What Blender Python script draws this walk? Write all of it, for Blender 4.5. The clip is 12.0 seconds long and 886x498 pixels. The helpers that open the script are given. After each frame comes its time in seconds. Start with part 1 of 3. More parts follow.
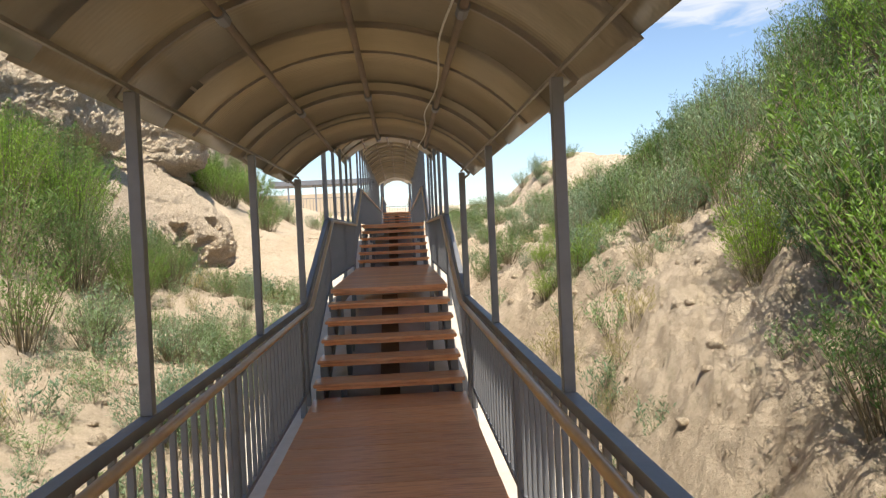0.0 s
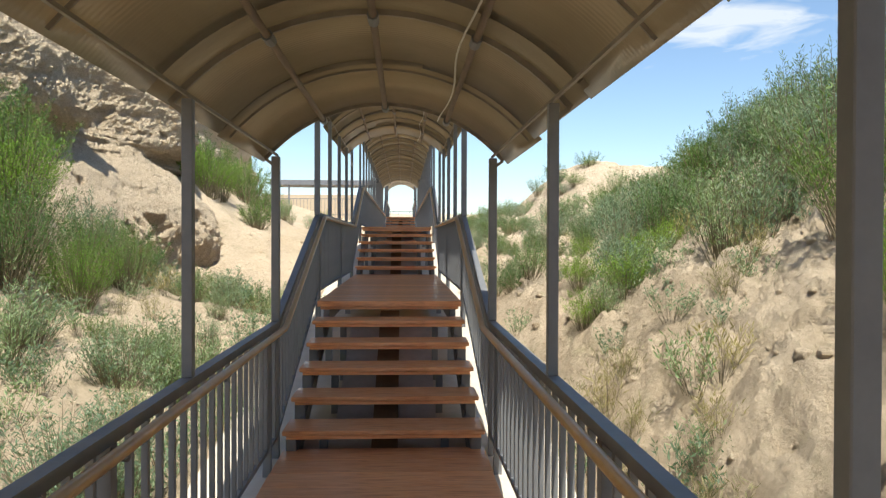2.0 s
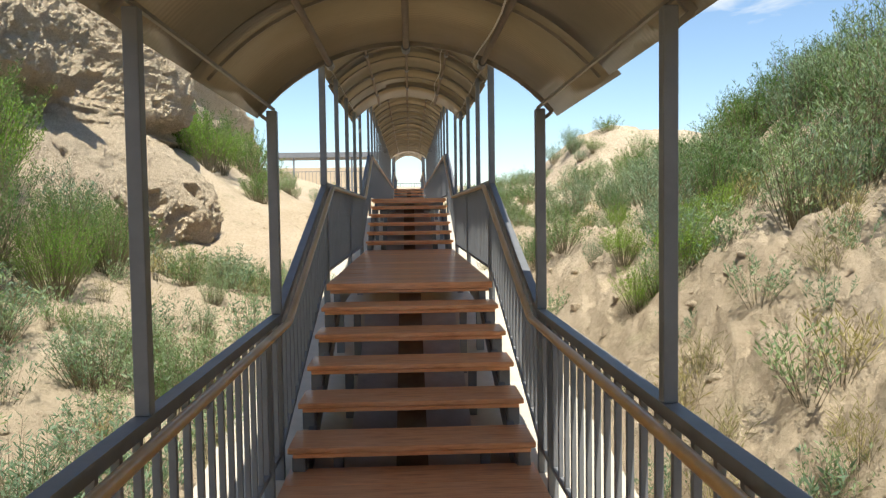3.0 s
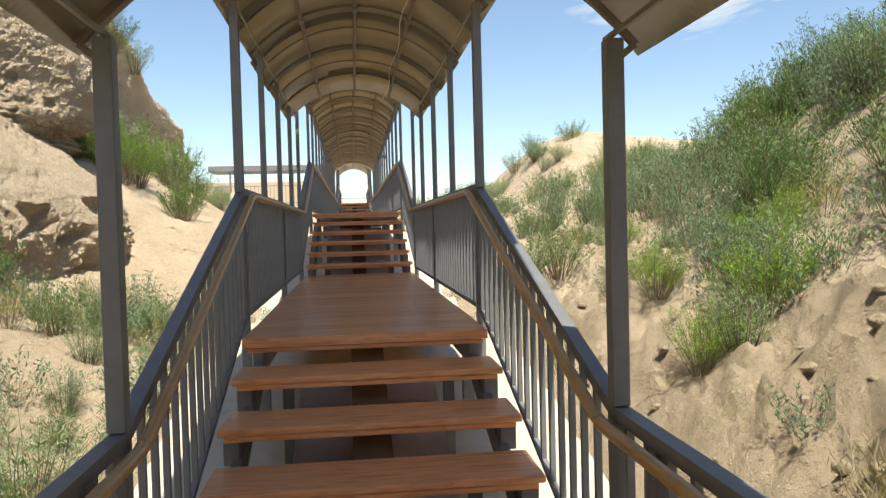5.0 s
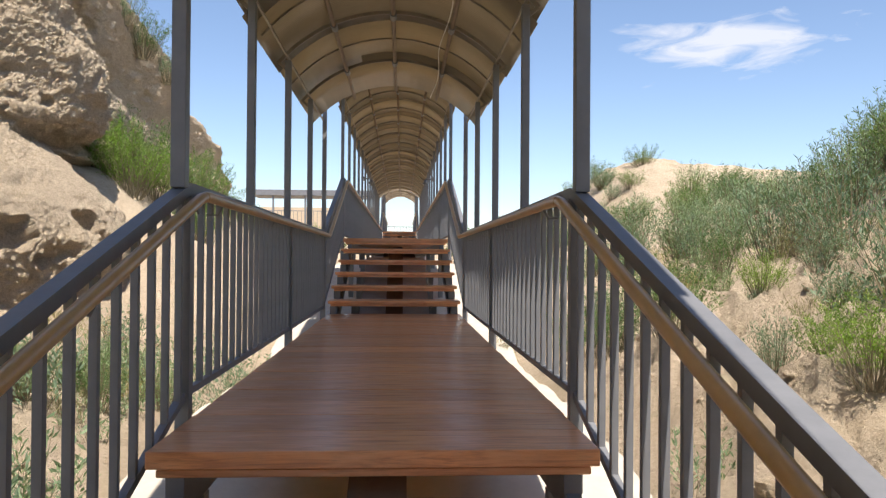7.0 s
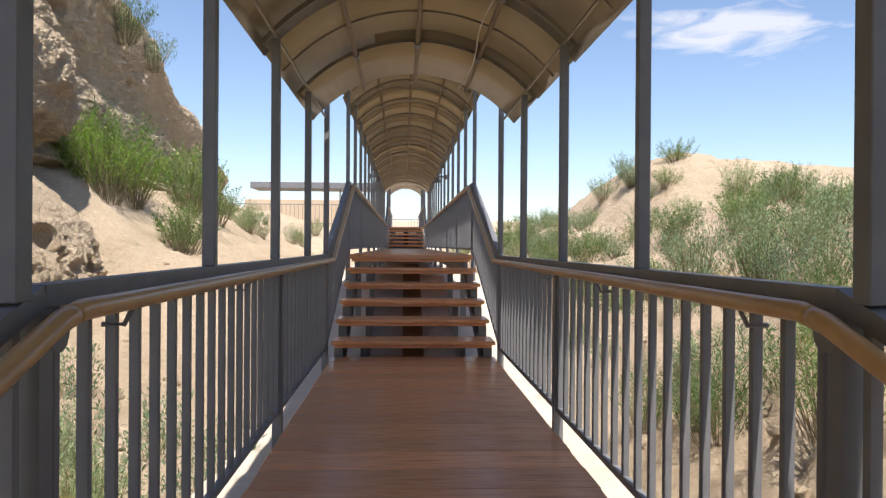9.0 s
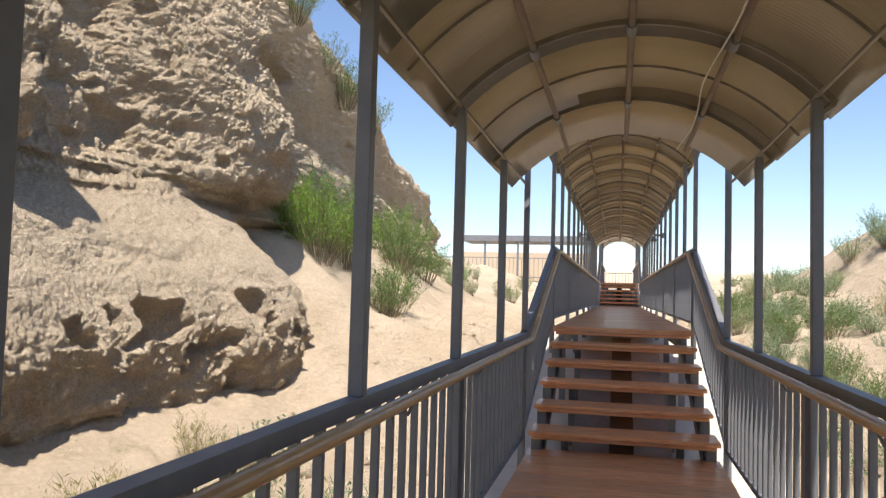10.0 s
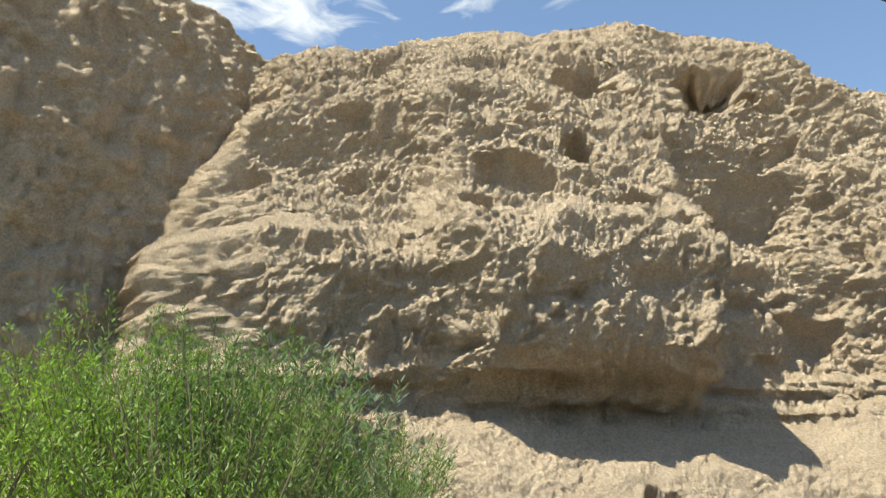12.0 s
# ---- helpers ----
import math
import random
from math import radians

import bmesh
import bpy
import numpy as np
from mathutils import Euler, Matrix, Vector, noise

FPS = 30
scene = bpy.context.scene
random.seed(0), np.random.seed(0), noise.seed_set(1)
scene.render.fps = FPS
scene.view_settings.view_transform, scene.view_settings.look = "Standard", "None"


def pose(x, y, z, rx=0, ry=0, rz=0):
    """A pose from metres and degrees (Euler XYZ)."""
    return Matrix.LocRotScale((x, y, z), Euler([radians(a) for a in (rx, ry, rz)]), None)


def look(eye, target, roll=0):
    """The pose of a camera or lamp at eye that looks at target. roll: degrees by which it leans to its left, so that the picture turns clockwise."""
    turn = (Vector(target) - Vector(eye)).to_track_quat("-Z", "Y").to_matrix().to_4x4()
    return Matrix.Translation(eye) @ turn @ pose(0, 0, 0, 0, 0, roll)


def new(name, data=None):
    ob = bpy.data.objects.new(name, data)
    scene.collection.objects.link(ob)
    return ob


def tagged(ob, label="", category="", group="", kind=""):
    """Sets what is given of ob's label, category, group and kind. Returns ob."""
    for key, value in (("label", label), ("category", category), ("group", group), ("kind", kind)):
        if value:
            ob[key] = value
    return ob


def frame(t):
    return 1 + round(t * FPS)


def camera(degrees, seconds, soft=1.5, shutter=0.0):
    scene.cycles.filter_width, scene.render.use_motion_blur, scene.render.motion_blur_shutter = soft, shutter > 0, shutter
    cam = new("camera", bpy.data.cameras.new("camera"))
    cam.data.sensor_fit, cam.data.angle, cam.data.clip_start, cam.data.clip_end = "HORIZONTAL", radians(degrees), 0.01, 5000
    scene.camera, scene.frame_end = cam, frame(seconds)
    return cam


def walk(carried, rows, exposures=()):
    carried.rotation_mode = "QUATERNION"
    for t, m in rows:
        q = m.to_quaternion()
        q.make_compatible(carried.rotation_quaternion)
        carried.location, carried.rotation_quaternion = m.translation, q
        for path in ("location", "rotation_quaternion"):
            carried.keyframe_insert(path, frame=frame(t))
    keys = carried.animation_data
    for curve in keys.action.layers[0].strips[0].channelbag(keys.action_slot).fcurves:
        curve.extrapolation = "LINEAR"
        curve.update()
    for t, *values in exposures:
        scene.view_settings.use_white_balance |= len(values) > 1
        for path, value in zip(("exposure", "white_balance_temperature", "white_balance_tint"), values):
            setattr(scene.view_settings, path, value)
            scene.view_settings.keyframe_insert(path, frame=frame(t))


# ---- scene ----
cam = camera(60.0, 12.0, 1.3)
PATH = [
    (0, (0.184, -0.523, 1.6), (0.291, 1.473, 1.554), -2.6),
    (0.5, (0.127, -0.113, 1.57), (0.204, 1.885, 1.554), -2.4),
    (1, (0.13, 0.332, 1.573), (0.203, 2.33, 1.623), -0.6),
    (1.5, (0.107, 0.802, 1.583), (0.225, 2.798, 1.617), -0.0),
    (2, (0.137, 1.363, 1.559), (0.241, 3.361, 1.536), 0.2),
    (2.5, (0.053, 1.929, 1.546), (0.116, 3.927, 1.468), -0.1),
    (3, (0.006, 2.458, 1.555), (0.092, 4.454, 1.459), -0.8),
    (3.2, (0.005, 2.687, 1.546), (0.088, 4.684, 1.455), -0.3),
    (4.8, (-0.051, 4.468, 1.559), (0.178, 6.453, 1.493), -1.8),
    (5, (-0.062, 4.683, 1.571), (0.167, 6.669, 1.511), -1.5),
    (5.5, (-0.043, 5.227, 1.574), (0.2, 7.212, 1.564), -1.2),
    (6, (0.046, 5.781, 1.581), (0.189, 7.775, 1.613), 0.1),
    (6.5, (0.021, 6.348, 1.596), (0.123, 8.345, 1.632), 0.8),
    (7, (0.075, 6.842, 1.556), (0.184, 8.839, 1.581), 0.4),
    (7.2, (0.082, 7.032, 1.561), (0.173, 9.03, 1.588), 0.1),
    (8.8, (-0.065, 8.406, 1.862), (0.073, 10.401, 1.839), -0.2),
    (9, (-0.097, 8.545, 1.943), (0.006, 10.543, 1.936), 0.4),
    (9.5, (-0.053, 8.884, 2.065), (-0.149, 10.881, 2.128), 1.9),
    (10, (-0.047, 9.201, 2.187), (-0.493, 11.148, 2.299), 1.6),
    (10.5, (-0.174, 9.498, 2.392), (-0.984, 11.32, 2.549), 0.9),
    (10.7, (-0.24, 9.733, 2.419), (-1.235, 11.457, 2.614), 1.2),
    (11, (-0.254, 9.876, 2.477), (-1.547, 11.372, 2.777), 0.6),
    (11.5, (-0.374, 10.135, 2.618), (-2.012, 11.181, 3.089), 0.0),
    (12, (-0.536, 10.218, 2.64), (-2.246, 11.058, 3.25), -1.3),
]
walk(cam, [(t, look(eye, target, roll)) for t, eye, target, roll in PATH], [(0.0, 0.55, 6700, 10), (2.5, 0.55, 6550, 5), (5.0, 0.58, 7000, 6), (6.5, 0.55, 6700, 12), (9.0, 0.52, 6650, 14),
     (10.5, 0.7, 6550, 11), (11.5, 0.79, 6950, 4), (12.0, 0.82, 7000, 4)])

# ---- light ----
SUN_DIR = Vector((0.065, -0.42, 0.905)).normalized()      # towards the sun
world = bpy.data.worlds.new("world")
scene.world = world
world.use_nodes = True
wn = world.node_tree
sky = wn.nodes.new("ShaderNodeTexSky")
sky.sky_type = "NISHITA"
sky.sun_disc = False
sky.sun_elevation = math.asin(SUN_DIR.z)
sky.sun_rotation = math.atan2(SUN_DIR.x, SUN_DIR.y)
sky.altitude = 1100
sky.air_density, sky.dust_density, sky.ozone_density = 1.0, 1.1, 2.0
wn.nodes["Background"].inputs["Strength"].default_value = 0.138
wn.links.new(sky.outputs[0], wn.nodes["Background"].inputs["Color"])
sun = new("sun", bpy.data.lights.new("sun", "SUN"))
sun.data.energy, sun.data.angle, sun.data.color = 5.0, radians(0.55), (1.0, 0.95, 0.86)
sun.matrix_world = look((0, 0, 40), Vector((0, 0, 40)) - SUN_DIR)

# ---- materials ----


class Mat:
    """A small builder for node materials."""

    def __init__(self, name):
        self.m = bpy.data.materials.new(name)
        self.m.use_nodes = True
        self.t = self.m.node_tree
        self.b = self.t.nodes["Principled BSDF"]
        self.co = self.n("ShaderNodeTexCoord")

    def n(self, kind, **vals):
        node = self.t.nodes.new(kind)
        for k, v in vals.items():
            node.inputs[k.replace("_", " ")].default_value = v
        return node

    def link(self, a, b):
        self.t.links.new(a, b)

    def noise(self, scale, detail=5.0, rough=0.55, stretch=(1, 1, 1), distort=0.0):
        mp = self.n("ShaderNodeMapping")
        mp.inputs["Scale"].default_value = stretch
        self.link(self.co.outputs["Object"], mp.inputs["Vector"])
        tex = self.n("ShaderNodeTexNoise", Scale=scale, Detail=detail, Roughness=rough, Distortion=distort)
        self.link(mp.outputs[0], tex.inputs["Vector"])
        return tex.outputs["Fac"]

    def ramp(self, fac, stops):
        r = self.n("ShaderNodeValToRGB")
        els = r.color_ramp.elements
        while len(els) < len(stops):
            els.new(0.5)
        for e, (p, c) in zip(els, stops):
            e.position, e.color = p, (*c, 1) if len(c) == 3 else c
        self.link(fac, r.inputs[0])
        return r.outputs[0]

    def mix(self, fac, a, b, mode="MIX"):
        x = self.n("ShaderNodeMix")
        x.data_type, x.blend_type = "RGBA", mode
        for v, s in ((fac, x.inputs[0]), (a, x.inputs[6]), (b, x.inputs[7])):
            if isinstance(v, (int, float)):
                s.default_value = v
            elif isinstance(v, tuple):
                s.default_value = (*v, 1)
            else:
                self.link(v, s)
        return x.outputs[2]

    def rnd(self):
        return self.n("ShaderNodeObjectInfo").outputs["Random"]

    def island(self):
        return self.n("ShaderNodeNewGeometry").outputs["Random Per Island"]

    def bump(self, h, strength, dist=0.02, prev=None):
        b = self.n("ShaderNodeBump", Strength=strength, Distance=dist)
        self.link(h, b.inputs["Height"])
        if prev is not None:
            self.link(prev, b.inputs["Normal"])
        self.link(b.outputs[0], self.b.inputs["Normal"])
        return b.outputs[0]

    def out(self, colour, rough=0.7, metal=0.0, spec=0.5):
        if isinstance(colour, tuple):
            self.b.inputs["Base Color"].default_value = (*colour, 1)
        else:
            self.link(colour, self.b.inputs["Base Color"])
        if isinstance(rough, (int, float)):
            self.b.inputs["Roughness"].default_value = rough
        else:
            self.link(rough, self.b.inputs["Roughness"])
        self.b.inputs["Metallic"].default_value = metal
        self.b.inputs["Specular IOR Level"].default_value = spec
        return self.m


def loess():
    """Dry pale-buff loess earth: strata, pits and crumbs."""
    k = Mat("loess")
    big = k.noise(0.45, 6, 0.6)
    strata = k.noise(1.6, 6, 0.6, (0.5, 0.5, 3.5), 0.4)
    fine = k.noise(14.0, 8, 0.7)
    c = k.ramp(big, [(0.3, (0.56, 0.43, 0.29)), (0.52, (0.69, 0.55, 0.39)), (0.72, (0.77, 0.63, 0.47))])
    c = k.mix(0.45, c, k.ramp(strata, [(0.35, (0.56, 0.43, 0.29)), (0.6, (0.76, 0.61, 0.45))]))
    c = k.mix(0.4, c, k.ramp(fine, [(0.35, (0.48, 0.36, 0.23)), (0.6, (0.84, 0.7, 0.52))]))
    c = k.mix(0.42, c, k.ramp(k.noise(42.0, 5, 0.75), [(0.38, (0.36, 0.26, 0.16)), (0.6, (0.88, 0.75, 0.57))]))
    c = k.mix(k.ramp(k.noise(9.0, 6, 0.7), [(0.6, (0, 0, 0)), (0.7, (0.45, 0.45, 0.45))]), c, (0.42, 0.3, 0.19))
    b = k.bump(k.noise(4.0, 10, 0.72, (1, 1, 1.6)), 0.4, 0.04)
    b = k.bump(k.noise(11.0, 8, 0.75, (1.3, 1.3, 0.8)), 0.6, 0.03, b)
    b = k.bump(k.noise(26.0, 6, 0.8), 1.0, 0.045, b)
    k.bump(k.noise(70.0, 4, 0.8), 1.0, 0.035, b)
    return k.out(c, 0.95, 0, 0.1)


def sand():
    """Sandy ground with crumbs, dry grass litter and pebbles."""
    k = Mat("sandy_ground")
    big = k.noise(0.7, 6, 0.6)
    fine = k.noise(18.0, 8, 0.7)
    c = k.ramp(big, [(0.3, (0.5, 0.395, 0.27)), (0.55, (0.62, 0.5, 0.36)), (0.75, (0.7, 0.58, 0.43))])
    lit = k.ramp(k.noise(2.3, 7, 0.65), [(0.57, (0, 0, 0)), (0.72, (0.6, 0.6, 0.6))])
    c = k.mix(lit, c, k.ramp(fine, [(0.4, (0.2, 0.19, 0.1)), (0.62, (0.4, 0.36, 0.2))]))
    c = k.mix(0.25, c, k.ramp(fine, [(0.35, (0.28, 0.2, 0.13)), (0.62, (0.66, 0.54, 0.4))]))
    b = k.bump(k.noise(3.5, 10, 0.7), 0.9, 0.1)
    b = k.bump(k.noise(12.0, 8, 0.75), 0.9, 0.05, b)
    b = k.bump(fine, 0.8, 0.04, b)
    k.bump(k.noise(70.0, 3, 0.7), 0.6, 0.012, b)
    return k.out(c, 0.95, 0, 0.1)


def stained_wood(name="stained_wood", along=(1, 14, 14)):
    """Red-brown varnished boards: grain along x, worn edges, board-to-board change."""
    k = Mat(name)
    grain = k.noise(3.0, 8, 0.65, along, 1.2)
    fine = k.noise(12.0, 6, 0.7, along)
    c = k.ramp(grain, [(0.3, (0.48, 0.185, 0.075)), (0.5, (0.78, 0.35, 0.15)), (0.72, (0.88, 0.46, 0.23))])
    c = k.mix(k.ramp(fine, [(0.58, (0, 0, 0)), (0.78, (0.5, 0.5, 0.5))]), c, (0.16, 0.065, 0.025))
    tone = k.ramp(k.rnd(), [(0.0, (0.88, 0.85, 0.82)), (0.5, (1.05, 1.03, 1.0)), (1.0, (1.2, 1.16, 1.1))])
    c = k.mix(1.0, c, tone, "MULTIPLY")
    worn = k.ramp(k.noise(1.3, 6, 0.7), [(0.47, (0, 0, 0)), (0.68, (0.7, 0.7, 0.7))])
    c = k.mix(worn, c, (0.68, 0.37, 0.2))
    b = k.bump(grain, 0.35, 0.006)
    k.bump(fine, 0.3, 0.003, b)
    k.b.inputs["Coat Weight"].default_value = 0.6
    k.b.inputs["Coat Roughness"].default_value = 0.24
    return k.out(c, k.ramp(k.noise(5, 5), [(0.3, (0.32, 0.32, 0.32)), (0.7, (0.52, 0.52, 0.52))]), 0, 0.4)


def paint(name, a, b_, rough=0.45, metal=0.0):
    k = Mat(name)
    c = k.ramp(k.noise(6, 6, 0.65), [(0.3, a), (0.7, b_)])
    c = k.mix(k.ramp(k.noise(28, 5, 0.7), [(0.62, (0, 0, 0)), (0.75, (0.5, 0.5, 0.5))]), c, tuple(0.5 * v + 0.06 for v in b_))
    k.bump(k.noise(40, 4), 0.12, 0.003)
    return k.out(c, rough, metal, 0.5)


def sheet():
    """Tan translucent corrugated plastic roofing: fine waves run round the arch."""
    k = Mat("tan_roof_sheet")
    big = k.noise(1.1, 5, 0.6)
    c = k.ramp(big, [(0.3, (0.31, 0.275, 0.215)), (0.7, (0.4, 0.355, 0.28))])
    c = k.mix(k.ramp(k.noise(7.0, 6, 0.7, (1, 3, 1)), [(0.55, (0, 0, 0)), (0.75, (0.4, 0.4, 0.4))]), c, (0.26, 0.24, 0.2))
    tone = k.ramp(k.rnd(), [(0.0, (0.86, 0.86, 0.86)), (1.0, (1.1, 1.08, 1.04))])
    c = k.mix(1.0, c, tone, "MULTIPLY")
    wave = k.n("ShaderNodeTexWave", Scale=9.0, Distortion=0.6)
    wave.bands_direction = "Y"
    k.link(k.co.outputs["Object"], wave.inputs["Vector"])
    b = k.bump(wave.outputs["Fac"], 0.35, 0.004)
    k.bump(k.noise(2.5, 4), 0.35, 0.03, b)
    m = k.out(c, 0.15, 0, 0.6)
    tr = k.n("ShaderNodeBsdfTranslucent")
    k.link(k.mix(1.0, c, (0.93, 0.85, 0.7), "MULTIPLY"), tr.inputs["Color"])
    sh = k.n("ShaderNodeMixShader", Fac=0.48)
    k.link(k.b.outputs[0], sh.inputs[1])
    k.link(tr.outputs[0], sh.inputs[2])
    k.link(sh.outputs[0], k.t.nodes["Material Output"].inputs["Surface"])
    return m


def leaf(name, dark, mid, light):
    k = Mat(name)
    c = k.ramp(k.island(), [(0.0, dark), (0.5, mid), (1.0, light)])
    tone = k.ramp(k.rnd(), [(0.0, (0.75, 0.8, 0.8)), (0.5, (1, 1, 1)), (1.0, (1.25, 1.18, 0.95))])
    c = k.mix(1.0, c, tone, "MULTIPLY")
    m = k.out(c, 0.6, 0, 0.25)
    tr = k.n("ShaderNodeBsdfTranslucent")
    k.link(k.mix(1.0, c, (1.1, 1.25, 0.6), "MULTIPLY"), tr.inputs["Color"])
    sh = k.n("ShaderNodeMixShader", Fac=0.35)
    k.link(k.b.outputs[0], sh.inputs[1])
    k.link(tr.outputs[0], sh.inputs[2])
    k.link(sh.outputs[0], k.t.nodes["Material Output"].inputs["Surface"])
    return m


LOESS, SAND = loess(), sand()
WOOD = stained_wood()
STEEL = paint("dark_grey_paint", (0.155, 0.16, 0.172), (0.205, 0.21, 0.222), 0.52)
BROWN_STEEL = paint("brown_primed_steel", (0.13, 0.085, 0.05), (0.2, 0.135, 0.08), 0.6)
HANDRAIL = paint("ochre_handrail_paint", (0.46, 0.27, 0.1), (0.58, 0.36, 0.15), 0.3)
CONCRETE = paint("grey_concrete", (0.4, 0.385, 0.365), (0.54, 0.52, 0.49), 0.9)
SHEET = sheet()
FRAME = paint("dusty_roof_frame", (0.19, 0.165, 0.13), (0.27, 0.235, 0.19), 0.6)
WIRE = paint("pale_cable", (0.5, 0.48, 0.42), (0.6, 0.58, 0.52), 0.5)
PALE_CONCRETE = paint("pale_concrete", (0.5, 0.45, 0.37), (0.6, 0.54, 0.46), 0.9)
WALLPALE = paint("pale_plaster", (0.5, 0.4, 0.28), (0.58, 0.47, 0.34), 0.9)
PLASTIC = paint("white_plastic", (0.72, 0.73, 0.73), (0.82, 0.82, 0.82), 0.35)
TWIG = paint("twig_bark", (0.14, 0.11, 0.06), (0.24, 0.2, 0.12), 0.9)
LEAF_GREEN = leaf("fresh_green_leaf", (0.075, 0.14, 0.045), (0.13, 0.21, 0.07), (0.2, 0.28, 0.11))
LEAF_GREY = leaf("grey_green_leaf", (0.145, 0.205, 0.13), (0.215, 0.295, 0.19), (0.3, 0.385, 0.265))
LEAF_BRIGHT = leaf("bright_green_leaf", (0.12, 0.21, 0.028), (0.19, 0.31, 0.05), (0.27, 0.4, 0.09))
LEAF_DRY = leaf("dry_grass_blade", (0.22, 0.19, 0.09), (0.32, 0.28, 0.15), (0.42, 0.37, 0.22))

# ---- mesh helpers ----


def mesh_of(name, bm, material, smooth=False):
    me = bpy.data.meshes.new(name)
    bm.normal_update()
    bm.to_mesh(me)
    bm.free()
    me.materials.append(material)
    if smooth:
        me.polygons.foreach_set("use_smooth", [True] * len(me.polygons))
    return me


def part(name, bm, material, parent, label="", smooth=False):
    me = bm if isinstance(bm, bpy.types.Mesh) else mesh_of(name, bm, material, smooth)
    ob = new(name, me)
    ob.parent = parent
    if label:
        tagged(ob, label)
    return ob


def box(bm, x0, x1, y0, y1, z0, z1, bevel=0.0):
    g = bmesh.ops.create_cube(bm, size=1.0, matrix=Matrix.Translation(((x0 + x1) / 2, (y0 + y1) / 2, (z0 + z1) / 2))
                              @ Matrix.Diagonal((x1 - x0, y1 - y0, z1 - z0, 1)))
    if bevel:
        es = list({e for v in g["verts"] for e in v.link_edges})
        bmesh.ops.bevel(bm, geom=es, offset=bevel, segments=1, affect="EDGES", profile=0.5)
    return bm


def tube(bm, pts, r, sides=8, square=False, w=None, h=None):
    """A round tube, or a box section w by h, along a polyline."""
    rings = []
    pts = [Vector(p) for p in pts]
    for i, p in enumerate(pts):
        a = (pts[i] - pts[i - 1]).normalized() if i else (pts[1] - pts[0]).normalized()
        b = (pts[i + 1] - pts[i]).normalized() if i + 1 < len(pts) else a
        d = (a + b).normalized()
        stretch = 1 / max(0.5, d.dot(a))
        ref = Vector((1, 0, 0)) if abs(d.x) < 0.9 else Vector((0, 0, 1))
        u = (ref - d * ref.dot(d)).normalized()
        v = d.cross(u)
        if square:
            offs = [(-w / 2, -h / 2), (w / 2, -h / 2), (w / 2, h / 2), (-w / 2, h / 2)]
        else:
            offs = [(r * math.cos(2 * math.pi * k / sides), r * math.sin(2 * math.pi * k / sides)) for k in range(sides)]
        rings.append([bm.verts.new(p + u * ox + v * oy * stretch) for ox, oy in offs])
    n = len(rings[0])
    for r0, r1 in zip(rings, rings[1:]):
        for k in range(n):
            bm.faces.new((r0[k], r0[(k + 1) % n], r1[(k + 1) % n], r1[k]))
    bm.faces.new(rings[0][::-1])
    bm.faces.new(rings[-1])
    bmesh.ops.recalc_face_normals(bm, faces=bm.faces)
    return bm


def thing(name, label, category, group="", at=(0, 0, 0)):
    ob = new(name)
    ob.location = at
    return tagged(ob, label, category, group)


rng = np.random.default_rng(7)


def hashed(ix, iy, iz):
    h = (ix * 374761393 + iy * 668265263 + iz * 2147483647 + 1013904223) & 0xFFFFFFFF
    h = ((h ^ (h >> 13)) * 1274126177) & 0xFFFFFFFF
    h = h ^ (h >> 16)
    return (h & 0xFFFFFF) / float(0xFFFFFF) * 2 - 1


def vnoise(x, y, z):
    """Smooth value noise in -1..1 on arrays."""
    ix, iy, iz = (np.floor(v).astype(np.int64) for v in (x, y, z))
    fx, fy, fz = x - ix, y - iy, z - iz
    fx, fy, fz = (f * f * (3 - 2 * f) for f in (fx, fy, fz))
    tot = 0
    for dx in (0, 1):
        for dy in (0, 1):
            for dz in (0, 1):
                w = (fx if dx else 1 - fx) * (fy if dy else 1 - fy) * (fz if dz else 1 - fz)
                tot = tot + w * hashed(ix + dx, iy + dy, iz + dz)
    return tot


def fbm(x, y, z, octaves=4, gain=0.5, ridged=False):
    tot, amp, norm = 0, 1.0, 0
    for o in range(octaves):
        v = vnoise(x * 2 ** o + 17 * o, y * 2 ** o - 9 * o, z * 2 ** o + 5 * o)
        tot = tot + amp * ((1 - 2 * np.abs(v)) if ridged else v)
        norm += amp
        amp *= gain
    return tot / norm


def grid_mesh(name, P, material):
    """A mesh from an array of points [rows, columns, 3]."""
    a, b = P.shape[:2]
    i = np.arange(a * b).reshape(a, b)
    q = np.stack([i[:-1, :-1], i[:-1, 1:], i[1:, 1:], i[1:, :-1]], -1).reshape(-1, 4)
    me = bpy.data.meshes.new(name)
    me.from_pydata(P.reshape(-1, 3).tolist(), [], q.tolist())
    me.materials.append(material)
    me.polygons.foreach_set("use_smooth", [True] * len(me.polygons))
    return me


# ---- levels and stations of the walk ----
RISE, RUN, STEPS = 0.1533, 0.474, 6
LIFT = RISE * STEPS
FLIGHTS = [7.02, 15.55, 39.0]            # front of the first tread of each flight
BACK_Y, FAR_Y = -5.0, 55.0
HALF = 0.75
RAIL_X, HAND_X = 0.82, 0.745


def deck_z(y):
    return LIFT * sum(y > f + 5 * RUN - 0.01 for f in FLIGHTS)


